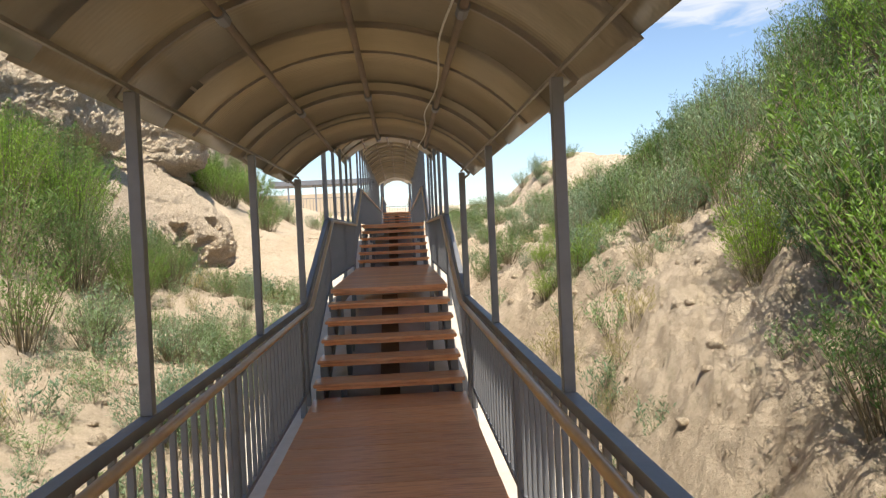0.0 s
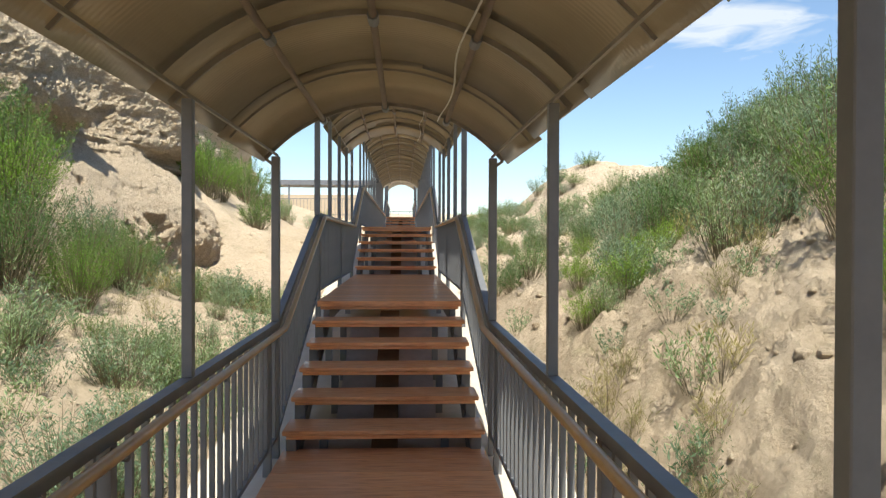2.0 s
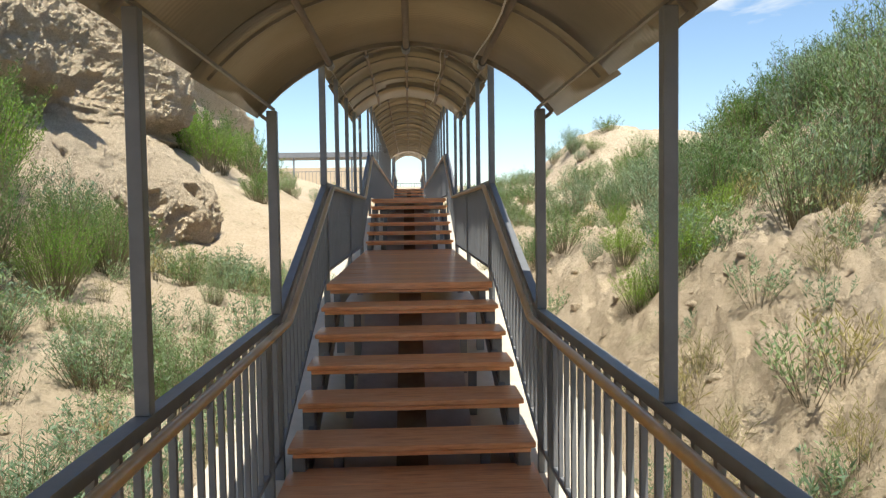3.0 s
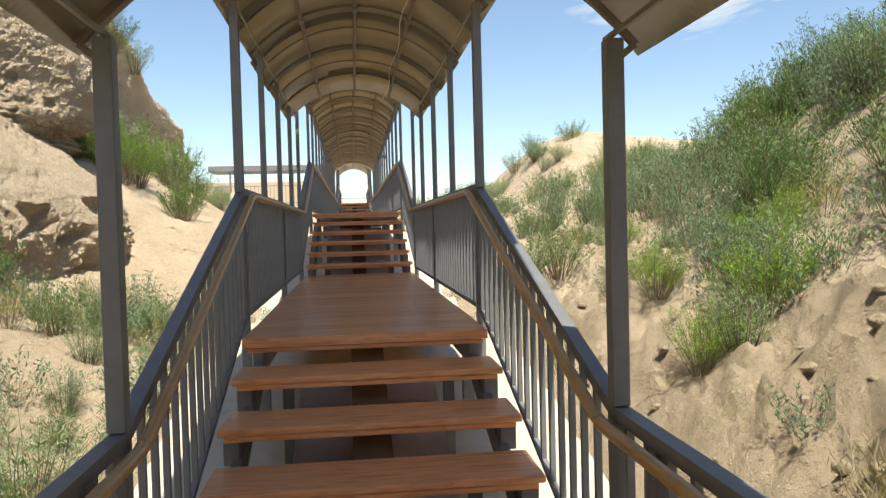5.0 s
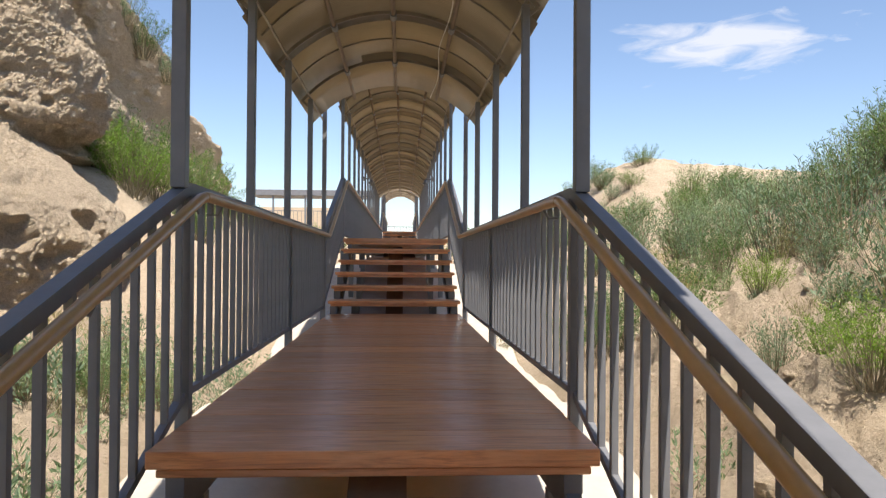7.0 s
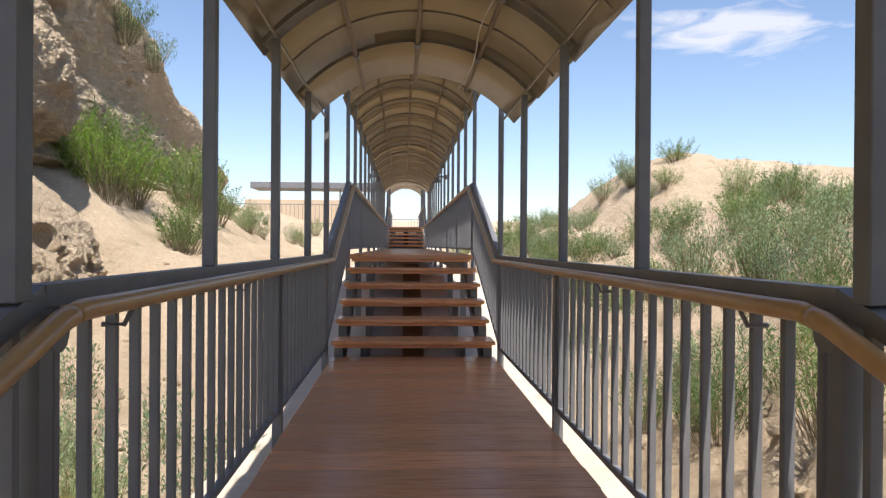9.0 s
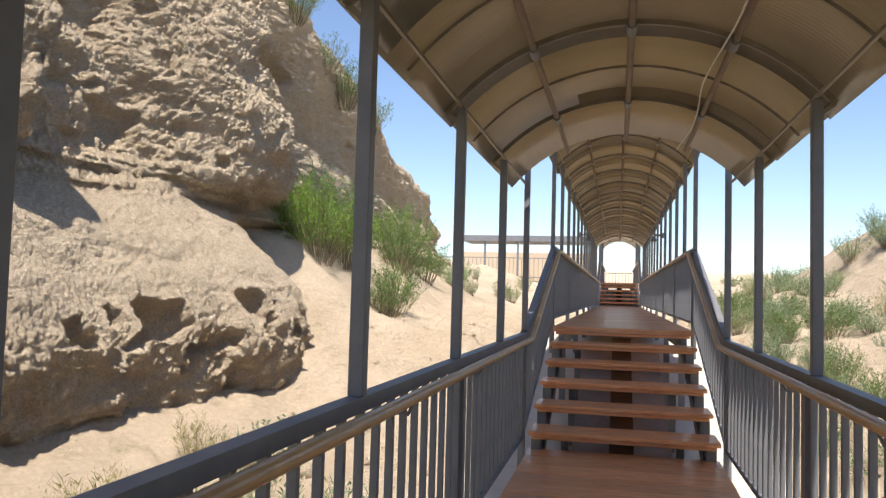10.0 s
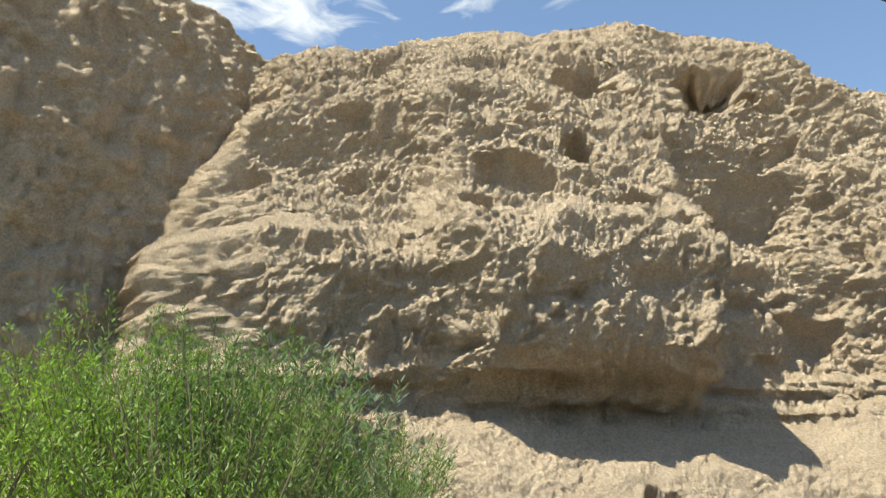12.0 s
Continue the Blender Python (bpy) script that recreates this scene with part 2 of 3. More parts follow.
# ---- ground ----
FY = [-300, -6, 5.5, 11, 15, 20, 37, 42, 70, 150, 400, 600]
FZ = [-1.2, -0.75, -0.62, 0.25, 0.3, 1.2, 1.35, 2.3, 2.35, 4.2, 15, 16]
RY = [-300, -5, 5, 9, 12, 14, 18, 22, 26, 30, 36, 48, 90, 400, 600]
RZ = [3.2, 4.3, 4.0, 3.3, 2.8, 2.6, 2.05, 2.6, 3.8, 3.4, 2.6, 3.0, 3.6, 15, 16]
SX = [1.1, 2.3, 3.0, 4.0, 5.2, 6.2, 9, 30, 300]
SV = [0, 0.27, 0.37, 0.48, 1.0, 1.12, 1.0, 0.9, 0.6]
LX = [1.1, 2.8, 3.6, 5.0, 8.0, 10.0, 30, 300]
LV = [0, 0.5, 0.75, 1.9, 3.3, 5.0, 4.0, 2.0]


def ground_z(x, y):
    x, y = np.asarray(x, float), np.asarray(y, float)
    f = np.interp(y, FY, FZ)
    right = np.interp(x, SX, SV) * (np.interp(y, RY, RZ) - f)
    away = np.interp(y, [10.5, 12.1, 13.3, 17.5, 20, 23, 27, 36, 60], [1, 0.95, 0.3, 0.3, 0.85, 0.9, 0.8, 0.5, 0.2])
    left = np.interp(-x, LX, LV) * away
    z = f + right + left
    side = np.clip((np.abs(x) - 0.9) / 1.2, 0, 1)
    near = np.clip(1.6 - np.hypot(x, y - 15) / 60, 0, 1)
    n = 0.16 * fbm(x * 0.7, y * 0.7, x * 0 + 3.1, 3) * (0.3 + 0.7 * side)
    n = n + near * side * (0.10 * fbm(x * 2.2, y * 2.2, x * 0 + 9.2, 4, 0.6, True) + 0.04 * fbm(x * 7, y * 7, x * 0 + 1, 3))
    bank = np.clip((x - 1.5) / 0.5, 0, 1) * np.clip((4.8 - x) / 0.8, 0, 1) * np.clip((19 - y) / 3, 0, 1) * near
    n = n + bank * (0.2 * fbm(x * 1.3, y * 1.3, x * 0 + 7, 4, 0.6, True) + 0.14 * fbm(x * 3.4, y * 3.4, x * 0 + 2, 4, 0.65) + 0.1 * fbm(x * 6.5, y * 6.5, x * 0 + 8, 3, 0.65, True))
    q = 3.0 * fbm(x * 1.7, y * 1.7, x * 0 + 5.5, 4, 0.6)
    n = n + bank * 0.1 * (np.floor(q) + np.clip((q - np.floor(q) - 0.3) / 0.2, 0, 1) - q)
    gully = np.clip((x - 1.4) / 0.8, 0, 1) * np.clip((4.6 - x) / 0.8, 0, 1)
    n = n - gully * near * 0.2 * np.clip(fbm(x * 0.9, y * 1.8, x * 0 + 4.4, 3), -0.2, 1)
    return z + n


def spaced(*spans):
    out = []
    for a, b, n in spans:
        out += list(np.linspace(a, b, n, endpoint=False))
    return np.array(out + [spans[-1][1]])


gx = spaced((-400, -40, 14), (-40, -8, 40), (-8, -1, 90), (-1, 5.5, 130), (5.5, 8, 26), (8, 40, 60), (40, 400, 14))
gy = spaced((-300, -30, 10), (-30, -3, 30), (-3, 30, 380), (30, 60, 100), (60, 500, 24))
GX, GY = np.meshgrid(gx, gy)
ground = new("ground", grid_mesh("ground", np.stack([GX, GY, ground_z(GX, GY)], -1), SAND))
tagged(ground, "pale buff sandy loess ground with dry litter", "ground", kind="structure")

# ---- loess cliff beside the stairs ----
PX = [-3.6, -3.95, -4.1, -3.9, -3.75, -4.05, -4.5, -5.0, -5.3, -5.15, -4.95, -4.85, -4.82, -4.98, -5.35, -5.6, -5.95, -6.45, -7.2, -8.2, -12]
PZ = [-0.3, 0.2, 0.65, 1.2, 1.6, 2.2, 2.72, 3.1, 3.28, 3.42, 3.46, 3.62, 4.2, 4.45, 4.6, 5.0, 5.6, 6.2, 6.6, 6.9, 7.0]
PY = [9.5, 11.5, 13, 16, 18.3, 18.9, 19.5, 20.2, 36]
BULGE = [0.0, 0.6, 1, 1, 1, 0.75, 0.2, 0, 0]
TOP_Y = [9.5, 11.5, 13, 14, 16, 17.3, 18.5, 20.5, 25, 27.5, 30, 34, 36]
TOP = [1.05, 1.24, 1.33, 1.42, 1.55, 1.4, 1.2, 1.25, 1.2, 1.1, 0.75, 0.65, 0.3]
BLOCK_Y = [9.5, 11, 12.9, 13.2, 15.3, 15.65, 17.2, 18.2, 19.6, 20.3, 22, 36]
BLOCK_X = [-2.0, -0.8, -0.35, 0.15, 0.4, -0.6, -1.1, 0.05, 0.15, -0.5, -0.9, -0.9]
DENTS = [(14.25, 2.55, 0.13, 0.4), (14.4, 2.55, 0.1, 0.35), (15.1, 1.75, 0.2, 0.35), (15.6, 1.9, 0.16, 0.3), (16.0, 1.8, 0.26, 0.4),
         (16.5, 1.5, 0.28, 0.35), (17.3, 1.9, 0.28, 0.35), (18.2, 1.6, 0.3, 0.3), (19.5, 5.45, 0.32, 0.4), (13.75, 5.45, 0.32, 0.3),
         (14.5, 5.85, 0.24, 0.45), (14.2, 6.35, 0.12, 0.25), (15.0, 6.9, 0.4, 0.32), (16.7, 7.2, 0.46, 0.6), (12.4, 4.75, 0.18, 0.2), (13.3, 5.1, 0.14, 0.2),
         (14.8, 5.2, 0.14, 0.25), (19.0, 3.75, 0.5, 0.12), (21, 5.7, 0.4, 0.35)]


def build_cliff():
    seg = np.concatenate([[0], np.cumsum(np.hypot(np.diff(PX), np.diff(PZ)))])
    v = np.concatenate([np.linspace(0, seg[-2], 620), np.linspace(seg[-2], seg[-1], 10)[1:]])
    ys = np.concatenate([np.linspace(9.5, 11.5, 40), np.linspace(11.5, 20, 760)[1:], np.linspace(20, 36, 170)[1:]])
    Y, V = np.meshgrid(ys, v, indexing="ij")
    X, Z = np.interp(V, seg, PX), np.interp(V, seg, PZ)
    bul = np.interp(Y, PY, BULGE)
    low = np.clip((3.2 - Z) / 0.4, 0, 1)
    X = X - low * (1 - bul) * 1.9
    squeeze = np.interp(Y, [15, 18], [1.0, 0.45])
    X = np.where(Z > 3.5, -4.75 + (X + 4.75) * squeeze, X)
    up = np.clip((Z - 3.3) / 0.3, 0, 1) * np.clip((7.0 - Z) / 2.4, 0, 1)
    X = X + up * np.interp(Y + 0.28 * fbm(Z * 1.1, Y * 0.4, Y * 0 + 8, 3), BLOCK_Y, BLOCK_X)
    Z = np.where(Z > 3.3, 3.3 + (Z - 3.3) * (np.interp(Y, TOP_Y, TOP)), Z)
    X = X + 0.25 * fbm(Y * 0.45, Z * 0.45, Y * 0 + 2, 2) - np.clip((Y - 23) / 13, 0, 1) * 0.6
    X = X + np.interp(Y, [11, 14.5, 16, 17.5], [-1.0, -0.75, -0.5, 0.0])
    X = X - np.clip((11.9 - 1.3 * np.clip((6.6 - Z) / 2, 0, 1) - Y) / 1.2, 0, 1) * 3.5
    P = np.stack([X, Y, Z], -1)
    N = np.cross(np.gradient(P, axis=0), np.gradient(P, axis=1))
    N /= np.linalg.norm(N, axis=-1, keepdims=True) + 1e-9
    if N[..., 0].mean() < 0:
        N = -N
    wx = 0.25 * fbm(X * 1.7 + 3, Y * 1.7, Z * 1.7, 2)
    slope = np.clip((Z - 1.5) / 0.3, 0, 1) * np.clip((3.25 - Z) / 0.15, 0, 1)
    d = 0.16 * fbm(X * 1.1, Y * 1.1, Z * 1.4, 3)
    A, B = 0.8 * Y + 0.6 * Z, 0.8 * Z - 0.6 * Y
    mid = 0.08 * fbm(X * 2.1, A * 2.1 + wx, B * 2.4 + wx, 4, 0.6) + 0.03 * fbm(X * 1.5 + wx, Y * 1.3, Z * 8 + wx, 4, 0.6)
    mid = mid - 0.5 * np.clip(fbm(X * 2.0 + 9, Y * 2.0, Z * 2.4, 3) - 0.26, 0, 0.5)
    d = d * (1 - 0.4 * slope) + mid * (1 - 0.6 * slope)
    drip = np.clip((Z - 0.7) / 0.4, 0, 1) * np.clip((2.3 - Z) / 0.6, 0, 1) * bul
    face = np.clip((Z - 3.4) / 0.3, 0, 1) * np.clip((4.9 - Z) / 0.5, 0, 1)
    flute = np.abs(fbm(X * 0.3 + wx, Y * 2.6 + wx, Z * 0.5, 4, 0.6))
    d = d + (drip * 0.3 + face * 0.2) * (flute - 0.12)
    upper = np.clip((Z - 4.5) / 0.5, 0, 1)
    shelf = np.abs(fbm(X * 1.6, Y * 1.8 + wx, Z * 3.8 + wx, 4, 0.62))
    d = d + (0.25 + 0.75 * upper) * 0.09 * (shelf - 0.13) * (1 - 0.7 * slope)
    # broken edges: chunks that step off at sharp lips
    q = 2.4 * fbm(X * 1.3 + wx, A * 1.3, B * 1.7 + wx, 6, 0.68)
    lip = np.floor(q) + np.clip((q - np.floor(q) - 0.35) / 0.14, 0, 1)
    d = d + 0.055 * (lip - q) * (1 - 0.8 * slope)
    q = 2.4 * fbm(X * 4.5 + 4, A * 4.5 + wx, B * 5.5, 4, 0.72)
    lip = np.floor(q) + np.clip((q - np.floor(q) - 0.3) / 0.25, 0, 1)
    d = d + 0.02 * (lip - q) * (1 - 0.55 * slope)
    pits = np.clip((fbm(X * 2.6 + 31, A * 2.6, B * 3.0, 5, 0.6) - 0.36) / 0.07, 0, 1)
    d = d - 0.07 * pits * (1 - 0.6 * slope)
    d = d + 0.045 * (1 - 0.5 * slope) * fbm(X * 7, A * 7, B * 8, 4, 0.9)
    d = d + (1 - 0.45 * slope) * 0.05 * (0.14 - np.abs(fbm(X * 9.5, A * 9.5, B * 11, 3, 0.75)))
    d = d + (1 - 0.65 * slope) * 0.032 * (0.14 - np.abs(fbm(X * 21, A * 21, B * 25, 2, 0.8)))
    d = d + (1 - 0.6 * slope) * 0.008 * vnoise(X * 47, A * 47, B * 52)
    RAG = fbm(Y * 3.2, Z * 3.2, Y * 0 + 5, 4, 0.6)
    for y0, z0, r, deep in DENTS:
        q = np.hypot(Y - y0 + 0.5 * r * vnoise(Y * 5, Z * 5, Y * 0), (Z - z0) * 1.15) / r + 0.9 * RAG
        d = d - deep * np.clip(1 - q ** 2, 0, 1) ** 0.5 * (X > -8)
    return P + N * d[..., None]


CLIFF = build_cliff()
cliff = new("cliff", grid_mesh("cliff", CLIFF, LOESS))
tagged(cliff, "eroded pale buff loess cliff with overhanging ledge and hollows", "cliff", kind="structure")

# ---- pale concrete apron under the stairs ----
ay = np.linspace(-4.5, 44, 300)
AX, AY = np.meshgrid(np.linspace(-1.32, 1.32, 12), ay)
AZ = np.maximum(ground_z(AX, AY), np.interp(AY, FY, FZ)) + 0.05
apron = new("concrete_apron", grid_mesh("concrete_apron", np.stack([AX, AY, AZ.max(axis=1, keepdims=True) + 0 * AX], -1), PALE_CONCRETE))
tagged(apron, "pale concrete strip on the ground under the stairway", "paving", kind="structure")

# ---- shaded cliff set back in the side gully ----


def build_back_cliff():
    lx, ly = [-14, -9.5, -6.9, -6.7, -7.5, -8.5, -10], [-16, -4, 6.5, 8.6, 10.8, 12.8, 16]
    run = np.concatenate([[0], np.cumsum(np.hypot(np.diff(lx), np.diff(ly)))])
    u = np.concatenate([np.linspace(0, run[2], 60), np.linspace(run[2], run[-1], 400)[1:]])
    U, V = np.meshgrid(u, np.linspace(0, 1, 300), indexing="ij")
    X0, Y0 = np.interp(U, run, lx), np.interp(U, run, ly)
    Z = 0.8 + np.interp(Y0, [6, 9, 11, 13, 16], [7.1, 7.2, 7.1, 6.7, 6.2]) * np.minimum(V / 0.82, 1) + 0.3 * fbm(U * 0.5, V, U * 0 + 6, 3) * V
    back_in = 0.9 * V ** 2 + np.clip((V - 0.82) / 0.18, 0, 1) * 3.5
    d = 0.4 * fbm(U * 0.9, Z * 1.0, U * 0, 6, 0.66) + 0.06 * fbm(U * 1.2, Z * 8, U * 0, 3) - back_in
    d = d + 0.14 * (0.14 - np.abs(fbm(U * 5, Z * 6, U * 0 + 2, 4, 0.66))) + 0.3 * (np.abs(fbm(U * 1.8, Z * 0.5, U * 0 + 3, 4, 0.6)) - 0.12)
    d = d + 0.08 * (0.14 - np.abs(fbm(U * 13, Z * 16, U * 0, 3, 0.7)))
    return np.stack([X0 + d * 0.75, Y0 + d * 0.35, Z], -1)


back = new("side_cliff", grid_mesh("side_cliff", build_back_cliff(), LOESS))
tagged(back, "shaded buff loess cliff behind green bushes", "cliff", kind="structure")

# ---- stairs ----


def tread_mesh(w, d, t):
    bm = bmesh.new()
    box(bm, -w, w, 0, d, -t, 0, 0.007)
    return mesh_of("tread", bm, WOOD)


def nosing_mesh(w):
    bm = bmesh.new()
    box(bm, -w, w, 0.012, 0.11, -0.028, 0, 0.004)
    return mesh_of("nosing", bm, WOOD)


TREAD, NOSING = tread_mesh(HALF, 0.40, 0.036), nosing_mesh(HALF - 0.03)


def flight(y0, z0):
    st = thing("stair_flight", "open stair flight with red-brown wooden treads on dark steel", "stairs", "flights of the stairway", (0, y0, z0))
    for i in range(1, STEPS):
        ob = part("tread", TREAD, WOOD, st)
        ob.location = (random.uniform(-0.004, 0.004), (i - 1) * RUN, i * RISE)
        ob.rotation_euler = (0, 0, random.uniform(-0.003, 0.003))
        nose = part("nosing", NOSING, WOOD, st)
        nose.location = ob.location + Vector((0, 0, -0.0365))
    for s in (-1, 1):
        bm = bmesh.new()
        tube(bm, [(s * 0.66, -0.12, -0.14), (s * 0.66, 5 * RUN + 0.1, LIFT - 0.2)], 0, square=True, w=0.05, h=0.14)
        part("stringer", bm, STEEL, st, "dark grey steel stringer")
        for i in range(1, STEPS):
            bm = bmesh.new()
            yb = (i - 1) * RUN
            box(bm, s * 0.685 - 0.04, s * 0.685 + 0.04, yb + 0.04, yb + 0.30, (i - 1) * RISE - 0.03, i * RISE - 0.066, 0.004)
            part("bracket", bm, STEEL, st)
    for s in (-0.46, 0.46):
        for i in (1, 3, 5):
            bm = bmesh.new()
            yb = (i - 1) * RUN + 0.2
            box(bm, s - 0.03, s + 0.03, yb - 0.03, yb + 0.03, -0.95, i * RISE - 0.06)
            part("prop", bm, STEEL, st)
    bm = bmesh.new()
    tube(bm, [(0, 0.1, -0.10), (0, 5 * RUN + 0.2, LIFT - 0.17)], 0, square=True, w=0.2, h=0.12)
    part("centre_beam", bm, BROWN_STEEL, st, "brown steel centre beam")
    bm = bmesh.new()
    tube(bm, [(0, -0.1, -0.30), (0, 5 * RUN + 0.4, LIFT - 0.34)], 0, square=True, w=0.84, h=0.14)
    part("footing", bm, CONCRETE, st, "grey concrete footing")
    return st


def landing(y0, y1, z):
    """Boards laid across, on two dark edge beams."""
    ob = thing("landing_deck", "red-brown wooden deck boards on dark steel beams", "deck", "landings of the stairway", (0, y0, z))
    wide = 0.303
    n = max(1, int(round((y1 - y0) / wide)))
    wide = (y1 - y0) / n
    bm = bmesh.new()
    box(bm, -HALF, HALF, 0.0015, wide - 0.0015, -0.058, 0, 0.003)
    board = mesh_of("board", bm, WOOD)
    for i in range(n):
        b = part("board", board, WOOD, ob)
        b.location = (random.uniform(-0.003, 0.003), i * wide, random.uniform(-0.0012, 0.0012))
    nose = part("nosing", NOSING, WOOD, ob)
    nose.location = (0, -0.002, -0.0595)
    for s in (-1, 1):
        bm = bmesh.new()
        box(bm, s * 0.66 - 0.03, s * 0.66 + 0.03, 0.02, y1 - y0, -0.22, -0.0585)
        part("edge_beam", bm, STEEL, ob)
        k = 0.3
        while k < y1 - y0:
            bm = bmesh.new()
            box(bm, s * 0.66 - 0.035, s * 0.66 + 0.035, k - 0.035, k + 0.035, -1.3, -0.22)
            part("prop", bm, STEEL, ob)
            k += 2.85
    return ob


RISES = [(f, i * LIFT) for i, f in enumerate(FLIGHTS)]
for f, z in RISES:
    flight(f, z)
ENDS = [BACK_Y] + [f + 5 * RUN for f in FLIGHTS]
STOPS = [f + 0.10 for f in FLIGHTS] + [FAR_Y]
for i, (a, b) in enumerate(zip(ENDS, STOPS)):
    landing(a, b, i * LIFT)

# ---- railings ----
BAL = 0.165
TOP_H, HAND_H, LOW_H = 0.94, 0.89, 0.07


def baluster_mesh():
    bm = bmesh.new()
    box(bm, -0.0125, 0.0125, -0.0125, 0.0125, 0, TOP_H - 0.03 - LOW_H)
    return mesh_of("baluster", bm, STEEL)


BALUSTER = baluster_mesh()
# line of the rail: stations where it bends, with the deck level that it follows
BENDS = [(BACK_Y, 0.0)]
for i, f in enumerate(FLIGHTS):
    BENDS += [(f + 0.17, i * LIFT), (f + 3.06, (i + 1) * LIFT)]
BENDS.append((FAR_Y, BENDS[-1][1]))
BY, BZ = [b[0] for b in BENDS], [b[1] for b in BENDS]


def line_z(y):
    return float(np.interp(y, BY, BZ))


def railing(side, k):
    (y0, z0), (y1, z1) = BENDS[k], BENDS[k + 1]
    slope = z1 != z0
    ob = thing("railing", "dark grey steel baluster railing with ochre handrail", "railing", "railings of the stairway", (side * RAIL_X, y0, z0))
    L = y1 - y0
    pts = [(0, 0.0, TOP_H - 0.02), (0, L, z1 - z0 + TOP_H - 0.02)]
    bm = bmesh.new()
    tube(bm, pts, 0, square=True, w=0.055, h=0.045)
    part("top_rail", bm, STEEL, ob)
    bm = bmesh.new()
    tube(bm, [(0, 0.0, LOW_H), (0, L, z1 - z0 + LOW_H)], 0, square=True, w=0.03, h=0.03)
    part("bottom_rail", bm, STEEL, ob)
    n = int(L / BAL)
    for i in range(n):
        y = (i + 0.5) * L / n
        b = part("baluster", BALUSTER, STEEL, ob)
        b.location = (0, y, (z1 - z0) * y / L + LOW_H)
    hx = side * (HAND_X - RAIL_X)
    bm = bmesh.new()
    ey = 0.05

    def hz(y):
        return line_z(y0 + y) - z0 + HAND_H
    path = []
    for y in [0.0] + list(np.linspace(0.02, ey, 3)) + list(np.linspace(ey + 0.1, L - ey - 0.1, 4)) + list(np.linspace(L - ey, L, 4)):
        a, b = hz(y - ey), hz(y + ey)
        path.append((hx, y, (a + b) / 2))
    tube(bm, path, 0.023, 10)
    part("handrail", bm, HANDRAIL, ob, "ochre painted round handrail", True)
    y = 0.35
    while y < L:
        bm = bmesh.new()
        z = hz(y)
        tube(bm, [(0, y, z - 0.06), (hx * 0.7, y, z - 0.06), (hx, y, z - 0.015)], 0.007, 6)
        part("bracket", bm, STEEL, ob)
        y += 1.43
    if slope:
        bm = bmesh.new()
        bmesh.ops.create_cone(bm, cap_ends=True, segments=16, radius1=0.042, radius2=0.042, depth=0.008,
                              matrix=Matrix.Translation((hx * 0.8, L - 0.02, hz(L) - 0.035)) @ Matrix.Rotation(math.pi / 2, 4, "Y"))
        part("bend_plate", bm, STEEL, ob, "round dark steel plate under the handrail bend")
    y = 0.0
    step = 1.48 * 2 if not slope else 10
    while y < L - 0.3:
        bm = bmesh.new()
        zz = (z1 - z0) * y / L
        box(bm, -0.028, 0.028, y - 0.028, y + 0.028, zz - 0.35, zz + TOP_H - 0.045)
        part("post", bm, STEEL, ob)
        y += step
    return ob


for k in range(len(BENDS) - 1):
    for side in (-1, 1):
        railing(side, k)

# ---- roof over the walk ----
EAVE_X, ARCH = 0.925, 0.44
R_ARC = (EAVE_X ** 2 + ARCH ** 2) / (2 * ARCH)
A_ARC = math.asin(EAVE_X / R_ARC)


def arc(a, r=0.0):
    return ((R_ARC + r) * math.sin(a), ARCH - R_ARC + (R_ARC + r) * math.cos(a))


def sheet_mesh(length, extra):
    bm = bmesh.new()
    n, thick = 26, 0.006
    a1 = A_ARC + extra
    rows = []
    for j in range(2):
        for r in (0.0, thick):
            rows.append([bm.verts.new((arc(-a1 + 2 * a1 * i / n, r)[0], j * length, arc(-a1 + 2 * a1 * i / n, r)[1])) for i in range(n + 1)])
    lo0, hi0, lo1, hi1 = rows
    for i in range(n):
        bm.faces.new((lo0[i], lo0[i + 1], lo1[i + 1], lo1[i]))
        bm.faces.new((hi0[i + 1], hi0[i], hi1[i], hi1[i + 1]))
        bm.faces.new((lo0[i + 1], lo0[i], hi0[i], hi0[i + 1]))
        bm.faces.new((lo1[i], lo1[i + 1], hi1[i + 1], hi1[i]))
    for i in (0, n):
        bm.faces.new((lo0[i], lo1[i], hi1[i], hi0[i]))
    bmesh.ops.recalc_face_normals(bm, faces=bm.faces)
    return mesh_of("roof_sheet", bm, SHEET, True)


SHEETS = [sheet_mesh(1.46, e) for e in (0.0, 0.016, 0.006)]


def rib_mesh(w=0.03, h=0.035):
    bm = bmesh.new()
    n = 22
    pts = []
    for i in range(n + 1):
        x, z = arc(-A_ARC * 0.985 + 2 * A_ARC * 0.985 * i / n, -0.02)
        pts.append((x, 0, z))
    rings = []
    for i, p in enumerate(pts):
        a = -A_ARC * 0.985 + 2 * A_ARC * 0.985 * i / n
        o = Vector((math.sin(a), 0, math.cos(a)))
        p = Vector(p)
        rings.append([bm.verts.new(p + o * (s * h / 2) + Vector((0, t * w / 2, 0))) for s, t in ((-1, -1), (1, -1), (1, 1), (-1, 1))])
    for r0, r1 in zip(rings, rings[1:]):
        for k in range(4):
            bm.faces.new((r0[k], r0[(k + 1) % 4], r1[(k + 1) % 4], r1[k]))
    bm.faces.new(rings[0])
    bm.faces.new(rings[-1])
    bmesh.ops.recalc_face_normals(bm, faces=bm.faces)
    return mesh_of("rib", bm, FRAME)


RIB = rib_mesh(0.022, 0.026)
THIN_RIB = rib_mesh(0.011, 0.014)


